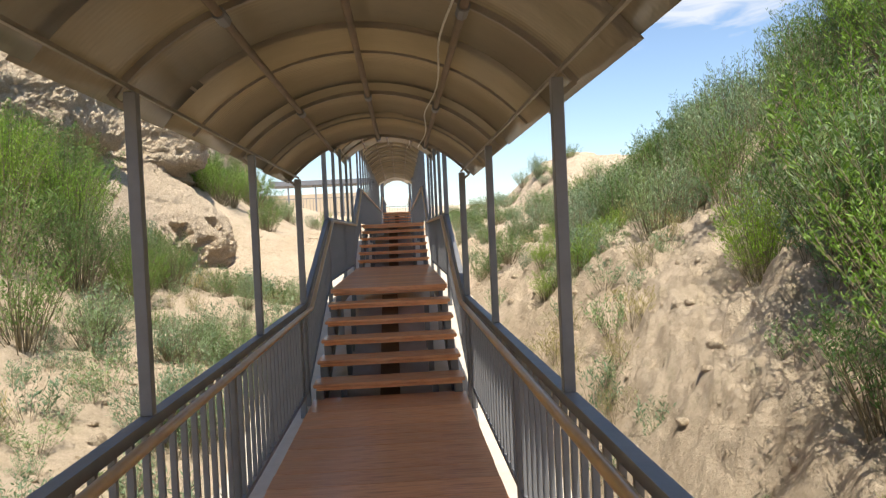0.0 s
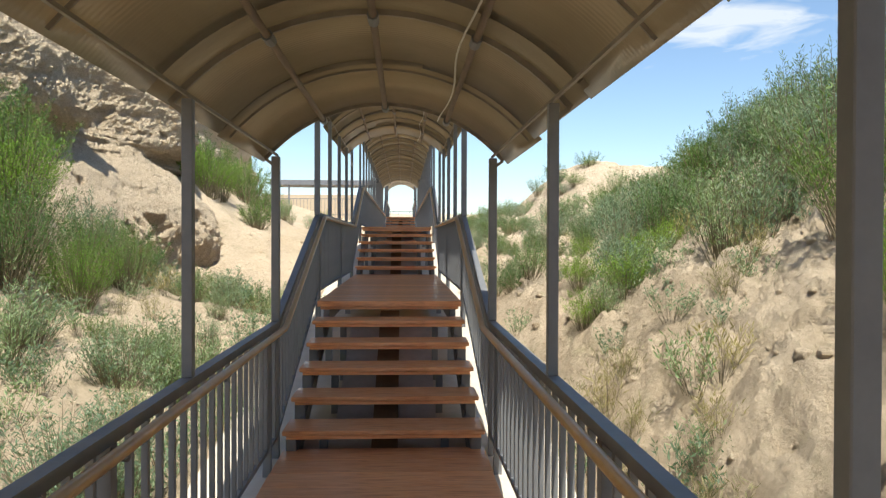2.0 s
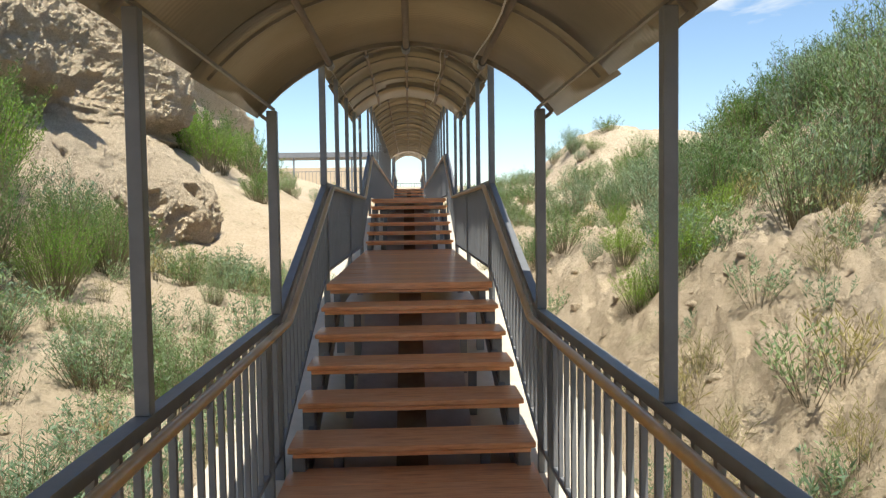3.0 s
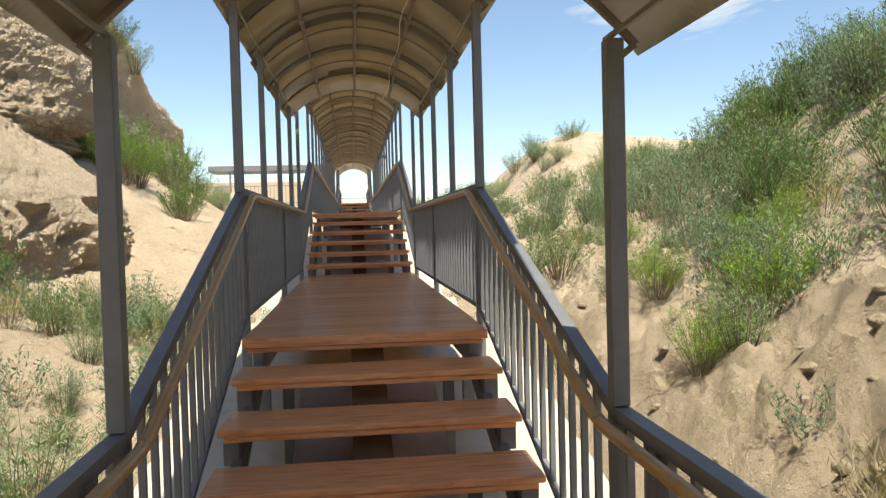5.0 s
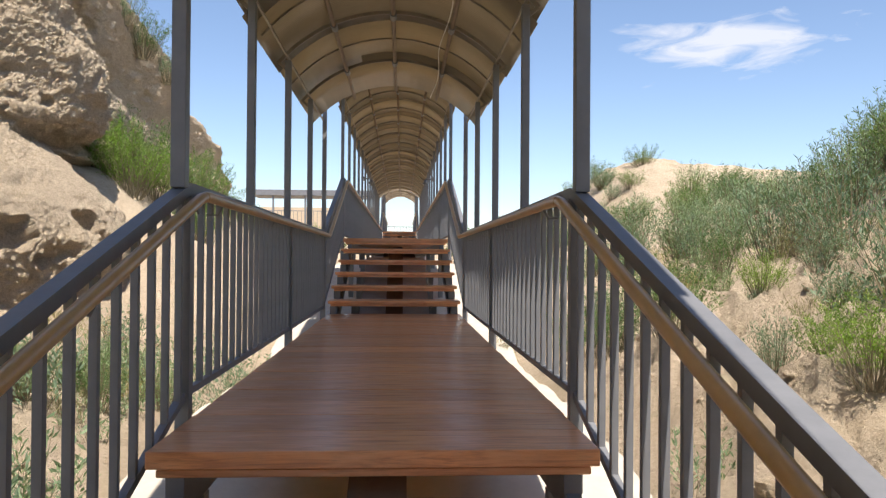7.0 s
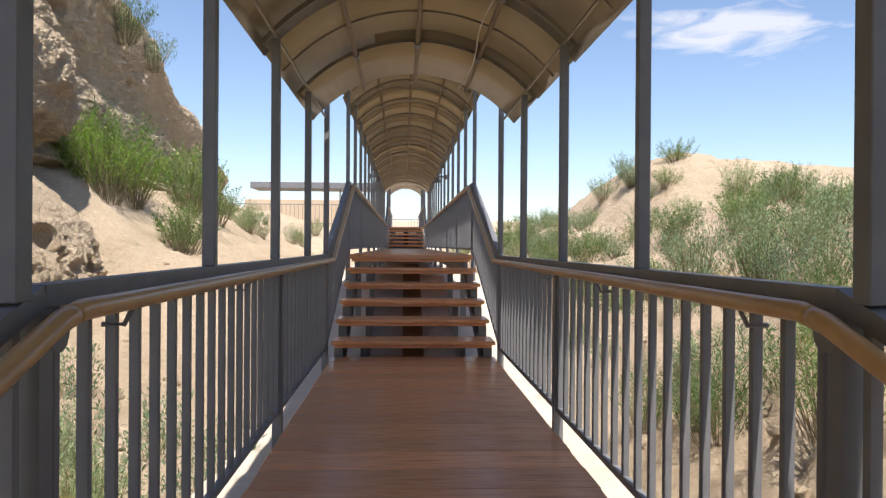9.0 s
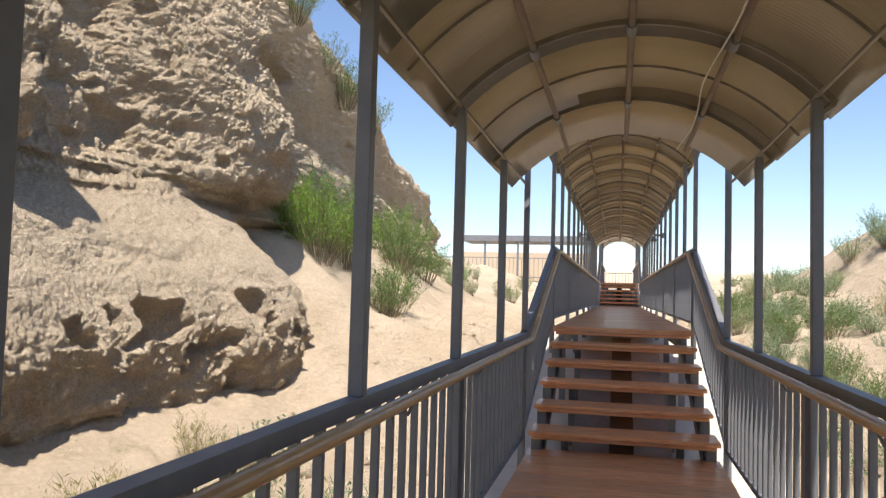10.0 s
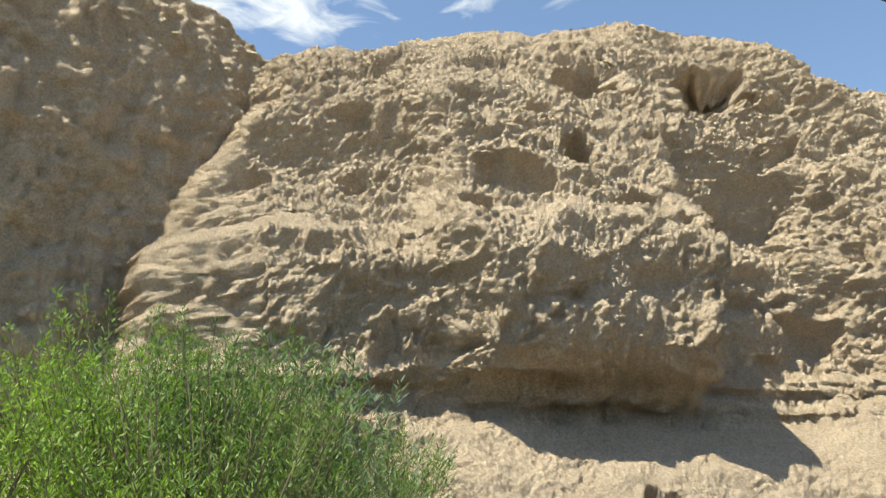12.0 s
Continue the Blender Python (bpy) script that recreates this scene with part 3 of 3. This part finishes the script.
def canopy(y0, y1, eave, posts, label):
    ob = thing("canopy", label, "canopy", "canopies over the stairway", (0, y0, eave))
    L = y1 - y0
    n = int(math.ceil(L / 1.425))
    for i in range(n):
        s = part("roof_sheet", SHEETS[(i * 2 + int(y0)) % 3], SHEET, ob)
        s.location = (random.uniform(-0.012, 0.012), L - 1.46 - i * (L - 1.46) / max(1, n - 1), 0.002 * (i % 2))
    for a, r in ((0.0, 0.018), (-0.47 * A_ARC, 0.018), (0.47 * A_ARC, 0.018)):
        bm = bmesh.new()
        x, z = arc(a, -0.05)
        tube(bm, [(x, 0.02, z), (x, L - 0.02, z)], r, 8)
        part("purlin", bm, BROWN_STEEL, ob, "brown steel roof purlin", True)
        for p in posts:
            bm = bmesh.new()
            tube(bm, [(x, p - y0 - 0.07, z), (x, p - y0 + 0.05, z)], r + 0.009, 8)
            part("sleeve", bm, STEEL, ob)
    for s in (-1, 1):
        bm = bmesh.new()
        tube(bm, [(s * RAIL_X, 0.02, 0.035), (s * RAIL_X, L - 0.02, 0.035)], 0, square=True, w=0.014, h=0.016)
        part("eave_beam", bm, FRAME, ob)
    for j, p in enumerate(posts):
        r = part("rib", RIB, STEEL, ob)
        r.location = (0, p - y0, 0)
        if j + 1 < len(posts):
            for q in (0.5,):
                r = part("rib", THIN_RIB, STEEL, ob)
                r.location = (0, p - y0 + q * (posts[j + 1] - p), 0.004)
        for s in (-1, 1):
            bm = bmesh.new()
            half = 0.03 if abs(p - 7.2) < 0.1 or abs(p - 9.99) < 0.1 else 0.024
            box(bm, s * RAIL_X - half, s * RAIL_X + half, p - y0 - half, p - y0 + half, line_z(p) + TOP_H + 0.003 - eave, 0.018, 0.003)
            part("post", bm, STEEL, ob)
            bm = bmesh.new()
            tube(bm, [(s * RAIL_X, p - y0, -0.06), (s * (EAVE_X - 0.03), p - y0, 0.0)], 0, square=True, w=0.022, h=0.022)
            part("eave_brace", bm, FRAME, ob)
    return ob


EAVE_H = 2.165
canopy(-5.0, 7.3, EAVE_H, [7.2 - 2.36 * i for i in range(5, -1, -1)], "tan arched plastic canopy on dark steel posts over the lower landing")
canopy(6.85, 15.62, EAVE_H + LIFT, [9.99 + 1.465 * i for i in range(4)], "tan arched plastic canopy on slender steel posts over the middle landing")
canopy(15.2, 39.5, EAVE_H + 2 * LIFT, [15.78] + [18.52 + 1.47 * i for i in range(14)], "long tan arched plastic canopy over the upper landing")

canopy(38.9, 54.5, EAVE_H + 3 * LIFT, [41.97 + 1.48 * i for i in range(6)], "far tan arched plastic canopy at the top of the stairway")

# loose cable along the roof
for y0, y1, ev in ((-3.0, 7.0, EAVE_H), (7.6, 15.4, EAVE_H + LIFT)):
    cab = thing("cable", "thin pale electric cable hung under the canopy roof", "cable", "cables under the roof", (0, y0, ev))
    bm = bmesh.new()
    x, z = arc(0.42 * A_ARC, -0.075)
    pts = [(x + 0.02 * math.sin(3 * t), t, z - 0.03 * abs(math.sin(1.5 * t))) for t in np.linspace(0, y1 - y0, 46)]
    tube(bm, pts, 0.005, 6)
    part("wire", bm, WIRE, cab, "", True)

# ---- far end: gallery, fence, plain ----


def far_gallery():
    g = thing("roofed_gallery", "distant low gallery with flat dark roof and thin posts", "gallery", "", (-11.5, 48, 2.75))
    bm = bmesh.new()
    box(bm, 3.6, 10.0, 0, 2.2, 2.1, 2.42, 0.02)
    part("roof", bm, STEEL, g, "flat dark grey roof edge")
    for i in range(4):
        bm = bmesh.new()
        x = 4.75 + i * 1.7
        box(bm, x - 0.05, x + 0.05, 0.1, 0.2, -0.5, 2.1)
        part("post", bm, STEEL, g)
    bm = bmesh.new()
    box(bm, 2.0, 10.0, 6.5, 6.7, -0.6, 1.9)
    part("wall", bm, WALLPALE, g, "pale plastered wall")
    return g


far_gallery()


def far_fence(x0, x1, y, z):
    f = thing("metal_fence", "distant thin metal picket fence on the upper ground", "fence", "", (x0, y, z))
    for h in (0.12, 1.05):
        bm = bmesh.new()
        box(bm, 0, x1 - x0, -0.02, 0.02, h - 0.02, h + 0.02)
        part("rail", bm, STEEL, f)
    bm = bmesh.new()
    box(bm, -0.012, 0.012, -0.012, 0.012, -0.4, 1.03)
    me = mesh_of("picket", bm, STEEL)
    n = int((x1 - x0) / 0.2)
    for i in range(n + 1):
        p = part("picket", me, STEEL, f)
        p.location = ((x1 - x0) * i / n, 0, 0)
    return f


far_fence(-9.5, -1.2, 46.5, 2.9)
far_fence(-1.6, 1.6, 58.0, 2.6)

# ---- plants ----


def plant_mesh(seed, stems, height, spread, leaves, leaf_len, leaf_wide, mat, droop=0.25, start=0.25):
    """Two meshes: thin stems, and the many small leaves along them."""
    g = np.random.default_rng(seed)
    bm = bmesh.new()
    verts, faces = [], []
    for s in range(stems):
        az = g.uniform(0, 2 * math.pi)
        lean = spread * math.sqrt(g.uniform(0, 1))
        h = height * g.uniform(0.55, 1.0) * (1 - 0.3 * (lean / max(spread, 1e-3)) ** 2)
        root = Vector((0.3 * lean * math.cos(az) * g.uniform(0.3, 1.2), 0.3 * lean * math.sin(az) * g.uniform(0.3, 1.2), -0.05))
        tip = Vector((lean * math.cos(az), lean * math.sin(az), h))
        mid = (root + tip) * 0.5 + Vector((g.normal(0, 0.05), g.normal(0, 0.05), h * droop * 0.5)) * height
        curve = [root * (1 - t) ** 2 + mid * 2 * t * (1 - t) + tip * t * t for t in np.linspace(0, 1, 4)]
        rings = []
        for i, p in enumerate(curve):
            r = 0.005 * height * (1 - 0.8 * i / 3)
            rings.append([bm.verts.new(p + Vector((r * math.cos(k * 2.094), r * math.sin(k * 2.094), 0))) for k in range(3)])
        for r0, r1 in zip(rings, rings[1:]):
            for k in range(3):
                bm.faces.new((r0[k], r0[(k + 1) % 3], r1[(k + 1) % 3], r1[k]))
        for _ in range(leaves):
            t = start + (1 - start) * g.uniform(0, 1) ** 0.8
            p = root * (1 - t) ** 2 + mid * 2 * t * (1 - t) + tip * t * t
            side = 0.13 * height * (1.05 - t) * g.uniform(0.1, 1)
            a2 = g.uniform(0, 2 * math.pi)
            p = p + Vector((side * math.cos(a2), side * math.sin(a2), side * g.uniform(-0.1, 0.9)))
            d = Vector((math.cos(a2) * 0.55, math.sin(a2) * 0.55, g.uniform(0.2, 1.1))).normalized()
            u = d.cross(Vector((g.normal(), g.normal(), g.normal()))).normalized()
            l, w = leaf_len * g.uniform(0.6, 1.3), leaf_wide * g.uniform(0.6, 1.3)
            b = len(verts)
            verts += [tuple(p - u * w * 0.3), tuple(p + d * l * 0.5 - u * w * 0.5), tuple(p + d * l), tuple(p + d * l * 0.5 + u * w * 0.5)]
            faces.append((b, b + 1, b + 2, b + 3))
    stem = mesh_of("stems", bm, TWIG)
    fol = bpy.data.meshes.new("foliage")
    fol.from_pydata(verts, [], faces)
    fol.materials.append(mat)
    return stem, fol


KINDS = {
    "green": [plant_mesh(10 + i, 62, 1.0, 0.48, 46, 0.046, 0.0088, LEAF_GREEN) for i in range(3)],
    "grey": [plant_mesh(20 + i, 54, 1.0, 0.4, 34, 0.055, 0.009, LEAF_GREY, 0.1) for i in range(3)],
    "bright": [plant_mesh(30 + i, 80, 1.0, 0.5, 64, 0.034, 0.0078, LEAF_BRIGHT) for i in range(2)],
    "fine": [plant_mesh(60 + i, 140, 1.0, 0.52, 90, 0.024, 0.0055, m_) for i, m_ in enumerate((LEAF_BRIGHT, LEAF_GREEN))],
    "low": [plant_mesh(40 + i, 26, 0.45, 0.3, 16, 0.045, 0.011, LEAF_GREY) for i in range(3)],
    "dry": [plant_mesh(50 + i, 30, 0.4, 0.22, 10, 0.07, 0.006, LEAF_DRY) for i in range(2)],
}
LABELS = {
    "green": "feathery green desert shrub growing on loess slope",
    "grey": "grey-green upright desert shrub on the slope",
    "bright": "bright fresh green feathery bush by the cliff",
    "fine": "dense feathery bright green bush below the cliff",
    "low": "low sparse grey-green weed on sandy ground",
    "dry": "tuft of dry straw-coloured grass on sand",
}


def plant(kind, x, y, size, z=None, wide=1.0):
    stem, fol = KINDS[kind][random.randrange(len(KINDS[kind]))]
    z = float(ground_z(x, y)) if z is None else z
    name = "shrub" if kind in ("green", "grey", "bright", "fine") else ("weed" if kind == "low" else "grass_tuft")
    ob = thing(name, LABELS[kind], "plant", kind + " plants of the gully", (x, y, z - 0.04))
    ob.rotation_euler = (random.uniform(-0.08, 0.08), random.uniform(-0.08, 0.08), random.uniform(0, 6.28))
    ob.scale = (size * wide, size * wide, size)
    tagged(part("twig_mass", stem, TWIG, ob), kind="stuff")
    tagged(part("foliage", fol, LEAF_GREEN, ob), kind="stuff")
    return ob


def on_cliff(y, z):
    """The place on the cliff's face nearest to this station and height."""
    w = np.abs(CLIFF[..., 1] - y) + np.abs(CLIFF[..., 2] - z) + 50 * (CLIFF[..., 0] < -7.5)
    return CLIFF.reshape(-1, 3)[int(w.argmin())]


# hillside of shrubs
for i in range(165):
    y = 1.5 + 25.5 * random.random() ** 1.35
    low_edge = 3.1 + 0.9 * math.sin(y * 1.1) * 0.5 + (0.7 if 11 < y < 16 else 0)
    x = random.uniform(low_edge, 8.2)
    if (y > 17 and random.random() < 0.4) or (y > 21 and x > 5.4):
        continue
    plant(random.choice(("grey", "grey", "grey", "green")), x, y, random.uniform(0.8, 1.3) if y < 18.5 else random.uniform(0.45, 0.7), wide=1.0 if y < 18.5 else 1.5)
for i in range(45):
    plant(random.choice(("grey", "low", "green")), random.uniform(1.5, 3.6), random.uniform(9, 26), random.uniform(0.4, 0.75))
for i in range(110):
    plant(random.choice(("low", "low", "dry")), random.uniform(1.25, 4.2), random.uniform(1, 26), random.uniform(0.6, 1.2))
for i in range(125):
    plant(random.choice(("low", "low", "dry", "low")), -random.uniform(1.25, 3.7), random.uniform(1, 15.5), random.uniform(0.6, 1.3))
for i in range(22):
    plant(random.choice(("low", "low", "grey")), -random.uniform(1.4, 3.4), random.uniform(2.5, 9), random.uniform(0.5, 1.0), wide=1.4)
for i in range(22):
    plant(random.choice(("grey", "green")), -random.uniform(1.6, 3.3), random.uniform(6.5, 14), random.uniform(0.35, 0.6))
for i in range(22):
    plant("green", random.uniform(4.2, 6), random.uniform(2, 8.5), random.uniform(0.8, 1.2))
for x, y, s_ in ((3.3, 4.4, 1.4), (3.0, 3.6, 1.2), (3.7, 5.2, 1.4), (3.5, 3.1, 1.3), (4.2, 4.2, 1.5), (3.1, 2.6, 1.1), (4.6, 5.8, 1.4), (2.7, 3.0, 1.1), (2.5, 2.3, 1.0), (2.3, 2.7, 0.8), (2.9, 3.5, 1.2), (2.6, 1.8, 1.0)):
    plant(random.choice(("bright", "green")), x, y, s_, wide=1.15)
for i in range(5):
    plant("bright", random.uniform(2.9, 4.2), random.uniform(2.5, 6), random.uniform(0.7, 1.1))
for i in range(24):
    plant(random.choice(("grey", "grey", "green")), random.uniform(3.6, 7.4), random.uniform(16.5, 23), random.uniform(0.6, 0.85), wide=1.4)
for i in range(34):
    plant(random.choice(("grey", "grey", "green")), random.uniform(4.0, 6.8), random.uniform(9, 16), random.uniform(0.8, 1.15), wide=1.15)
for i in range(14):
    plant(random.choice(("green", "grey", "bright")), random.uniform(1.9, 3.3), random.uniform(8.5, 13), random.uniform(0.4, 0.65), wide=1.2)
plant('green', 6.0, 25.4, 0.7, wide=1.5)
# bushes below the cliff
for x, y, s_, k in ((-4.4, 10.4, 1.4, "fine"), (-5.3, 11.3, 1.5, "green"), (-6.0, 11.9, 1.3, "grey"), (-4.0, 9.5, 1.4, "fine"), (-4.6, 8.8, 1.5, "green"),
                    (-3.4, 9.9, 0.9, "fine"), (-3.3, 8.2, 1.0, "grey"), (-5.6, 10.4, 1.5, "fine"), (-5.7, 12.3, 1.1, "grey"), (-5.2, 12.1, 1.0, "green"),
                    (-5.0, 9.8, 1.5, "fine"), (-3.8, 7.6, 1.3, "green"), (-4.4, 6.8, 1.2, "grey"), (-4.8, 11.5, 1.1, "green"), (-4.7, 10.9, 1.6, "fine"),
                    (-5.5, 11.0, 1.5, "fine"), (-6.4, 11.3, 1.2, "green"), (-5.0, 11.9, 0.9, "grey"), (-6.1, 10.6, 1.2, "grey"),
                    (-3.4, 11.8, 0.9, "green"), (-3.8, 11.3, 1.0, "grey"), (-3.3, 11.0, 0.9, "fine"), (-3.9, 12.1, 0.8, "green"), (-3.6, 10.5, 1.0, "fine")):
    plant(k, x, y, s_, wide=1.1)
for y, z, s_, k in ((23.6, 6.6, 0.9, "grey"), (24.8, 6.2, 1.2, "green"), (26.5, 6.0, 1.1, "grey"), (21.5, 6.9, 1.0, "green")):
    x, y, z = (float(q) for q in on_cliff(y, z))
    plant(k, x + 0.1, y, s_, z, 1.25)
# shrubs in the hollow where the cliff steps back
for x, y, s_, k in ((-4.75, 20.8, 1.5, "bright"), (-4.9, 21.3, 1.6, "green"), (-5.3, 20.9, 1.3, "bright"), (-4.6, 21.6, 1.2, "bright"), (-5.1, 22.4, 1.4, "green"),
                    (-4.5, 24.6, 1.5, "green"), (-4.7, 25.3, 1.5, "bright"), (-4.3, 26.0, 1.2, "green"), (-4.1, 28.6, 1.0, "grey"), (-4.3, 29.4, 1.0, "green"),
                    (-3.4, 20.4, 1.1, "green"), (-3.55, 20.7, 0.9, "bright")):
    plant(k, x, y, s_, wide=1.1)
for i in range(9):
    plant(random.choice(("green", "grey")), random.uniform(-6, -2.2), random.uniform(26, 42), random.uniform(0.6, 1.0))
for i in range(22):
    plant(random.choice(("green", "grey")), random.uniform(1.6, 6), random.uniform(22, 44), random.uniform(0.5, 0.75), wide=1.5)
for i in range(16):
    plant(random.choice(("low", "dry")), random.uniform(1.5, 3.0), random.uniform(4.5, 10), random.uniform(0.7, 1.2))


# ---- loose clods of earth ----
def clods(name, label, spots):
    """Crumbled lumps of dry earth, too many to count."""
    V, F = [], []
    base = bmesh.new()
    bmesh.ops.create_icosphere(base, subdivisions=2, radius=1.0)
    bv = np.array([v.co[:] for v in base.verts])
    bf = [[v.index for v in f.verts] for f in base.faces]
    base.free()
    for n, (x, y, r) in enumerate(spots):
        k = 1 + 0.35 * fbm(bv[:, 0] * 1.6 + n, bv[:, 1] * 1.6 + 2 * n, bv[:, 2] * 1.6, 3, 0.6)
        p = bv * k[:, None] * r * np.array([1, rng.uniform(0.7, 1.3), rng.uniform(0.5, 0.9)])
        a = rng.uniform(0, 6.28)
        q = np.stack([p[:, 0] * math.cos(a) - p[:, 1] * math.sin(a) + x, p[:, 0] * math.sin(a) + p[:, 1] * math.cos(a) + y, p[:, 2] + float(ground_z(x, y)) + 0.15 * r], -1)
        o = len(V)
        V += q.tolist()
        F += [[i + o for i in f] for f in bf]
    me = bpy.data.meshes.new(name)
    me.from_pydata(V, [], F)
    me.materials.append(LOESS)
    return tagged(new(name, me), label, "clods", kind="stuff")


clods("earth_clods", "crumbled lumps of dry buff earth on the bank",
      [(rng.uniform(1.5, 4.3), rng.uniform(1.5, 16), 0.015 + 0.045 * rng.uniform(0, 1) ** 3) for _ in range(420)]
      + [(-rng.uniform(1.4, 3.8), rng.uniform(2, 24), 0.015 + 0.06 * rng.uniform(0, 1) ** 3) for _ in range(260)])

# ---- high thin clouds ----


def cloud(x, y, z, wide, tall, seed, name="cloud"):
    k = Mat(name)
    sep = k.n("ShaderNodeSeparateXYZ")
    k.link(k.co.outputs["Object"], sep.inputs[0])
    r2 = k.n("ShaderNodeVectorMath")
    r2.operation = "LENGTH"
    mp = k.n("ShaderNodeMapping")
    mp.inputs["Scale"].default_value = (1.0 / wide, 1.0 / tall, 0)
    k.link(k.co.outputs["Object"], mp.inputs["Vector"])
    k.link(mp.outputs[0], r2.inputs[0])
    nz = k.n("ShaderNodeTexNoise", Scale=2.2, Detail=7.0, Roughness=0.55, Distortion=0.8)
    mp2 = k.n("ShaderNodeMapping")
    mp2.inputs["Scale"].default_value = (1.0 / wide, 1.0 / tall, 0)
    mp2.inputs["Location"].default_value = (seed, seed * 0.7, 0)
    k.link(k.co.outputs["Object"], mp2.inputs["Vector"])
    k.link(mp2.outputs[0], nz.inputs["Vector"])
    sub = k.n("ShaderNodeMath")
    sub.operation = "SUBTRACT"
    k.link(nz.outputs["Fac"], sub.inputs[0])
    sc = k.n("ShaderNodeMath")
    sc.operation = "MULTIPLY"
    k.link(r2.outputs["Value"], sc.inputs[0])
    sc.inputs[1].default_value = 0.55
    k.link(sc.outputs[0], sub.inputs[1])
    alpha = k.ramp(sub.outputs[0], [(0.12, (0, 0, 0)), (0.4, (0.75, 0.75, 0.75))])
    em = k.n("ShaderNodeEmission", Strength=0.75)
    em.inputs["Color"].default_value = (0.92, 0.95, 1.0, 1)
    tr = k.n("ShaderNodeBsdfTransparent")
    mx = k.n("ShaderNodeMixShader")
    k.link(alpha, mx.inputs[0])
    k.link(tr.outputs[0], mx.inputs[1])
    k.link(em.outputs[0], mx.inputs[2])
    k.link(mx.outputs[0], k.t.nodes["Material Output"].inputs["Surface"])
    bm = bmesh.new()
    bmesh.ops.create_grid(bm, x_segments=12, y_segments=6, size=1.0, matrix=Matrix.Diagonal((wide, tall, 1, 1)))
    ob = new(name, mesh_of(name, bm, k.m))
    ob.matrix_world = look((x, y, z), (2 * x, 2 * y, 2 * z))
    ob.visible_shadow = False
    return tagged(ob, "thin white cloud wisp in the blue sky", "cloud", kind="structure")


cloud(390, 900, 262, 170, 50, 1.3)
cloud(-640, 150, 470, 150, 60, 4.1)
cloud(-560, 480, 560, 260, 60, 7.7)


# ---- litter ----
def bucket(x, y):
    b = thing("plastic_pot", "white plastic pot lying among weeds on the slope", "pot", "", (x, y, float(ground_z(x, y)) + 0.1))
    b.rotation_euler = (1.35, 0, 1.2)
    bm = bmesh.new()
    n = 20
    prof = [(0.085, -0.1), (0.1, 0.06), (0.108, 0.1), (0.1, 0.1), (0.092, 0.06), (0.078, -0.09)]
    rings = [[bm.verts.new((r * math.cos(6.2832 * k / n), r * math.sin(6.2832 * k / n), z)) for k in range(n)] for r, z in prof]
    for r0, r1 in zip(rings, rings[1:]):
        for k in range(n):
            bm.faces.new((r0[k], r0[(k + 1) % n], r1[(k + 1) % n], r1[k]))
    bm.faces.new(rings[0][::-1])
    bm.faces.new(rings[-1])
    part("body", bm, PLASTIC, b)
    return b


bucket(-6.3, 10.35)


def post_lamp(side, y, z):
    """A small weatherproof lamp on a roof post."""
    lamp = thing("post_lamp", "small dark lamp fixed to a slender roof post", "lamp", "lamps on the posts", (side * (RAIL_X - 0.03), y, z))
    bm = bmesh.new()
    box(bm, -0.03, 0.03, -0.05, 0.05, -0.05, 0.05, 0.008)
    part("base", bm, STEEL, lamp)
    bm = bmesh.new()
    tube(bm, [(-side * 0.03, 0, 0), (-side * 0.12, 0, 0.01), (-side * 0.16, 0, -0.03)], 0.02, 8)
    part("arm", bm, STEEL, lamp)
    bm = bmesh.new()
    bmesh.ops.create_cone(bm, cap_ends=True, segments=14, radius1=0.075, radius2=0.03, depth=0.1, matrix=Matrix.Translation((-side * 0.16, 0, -0.07)))
    part("shade", bm, STEEL, lamp, "", True)
    return lamp


for side in (-1, 1):
    post_lamp(side, 24.89, 3.42)
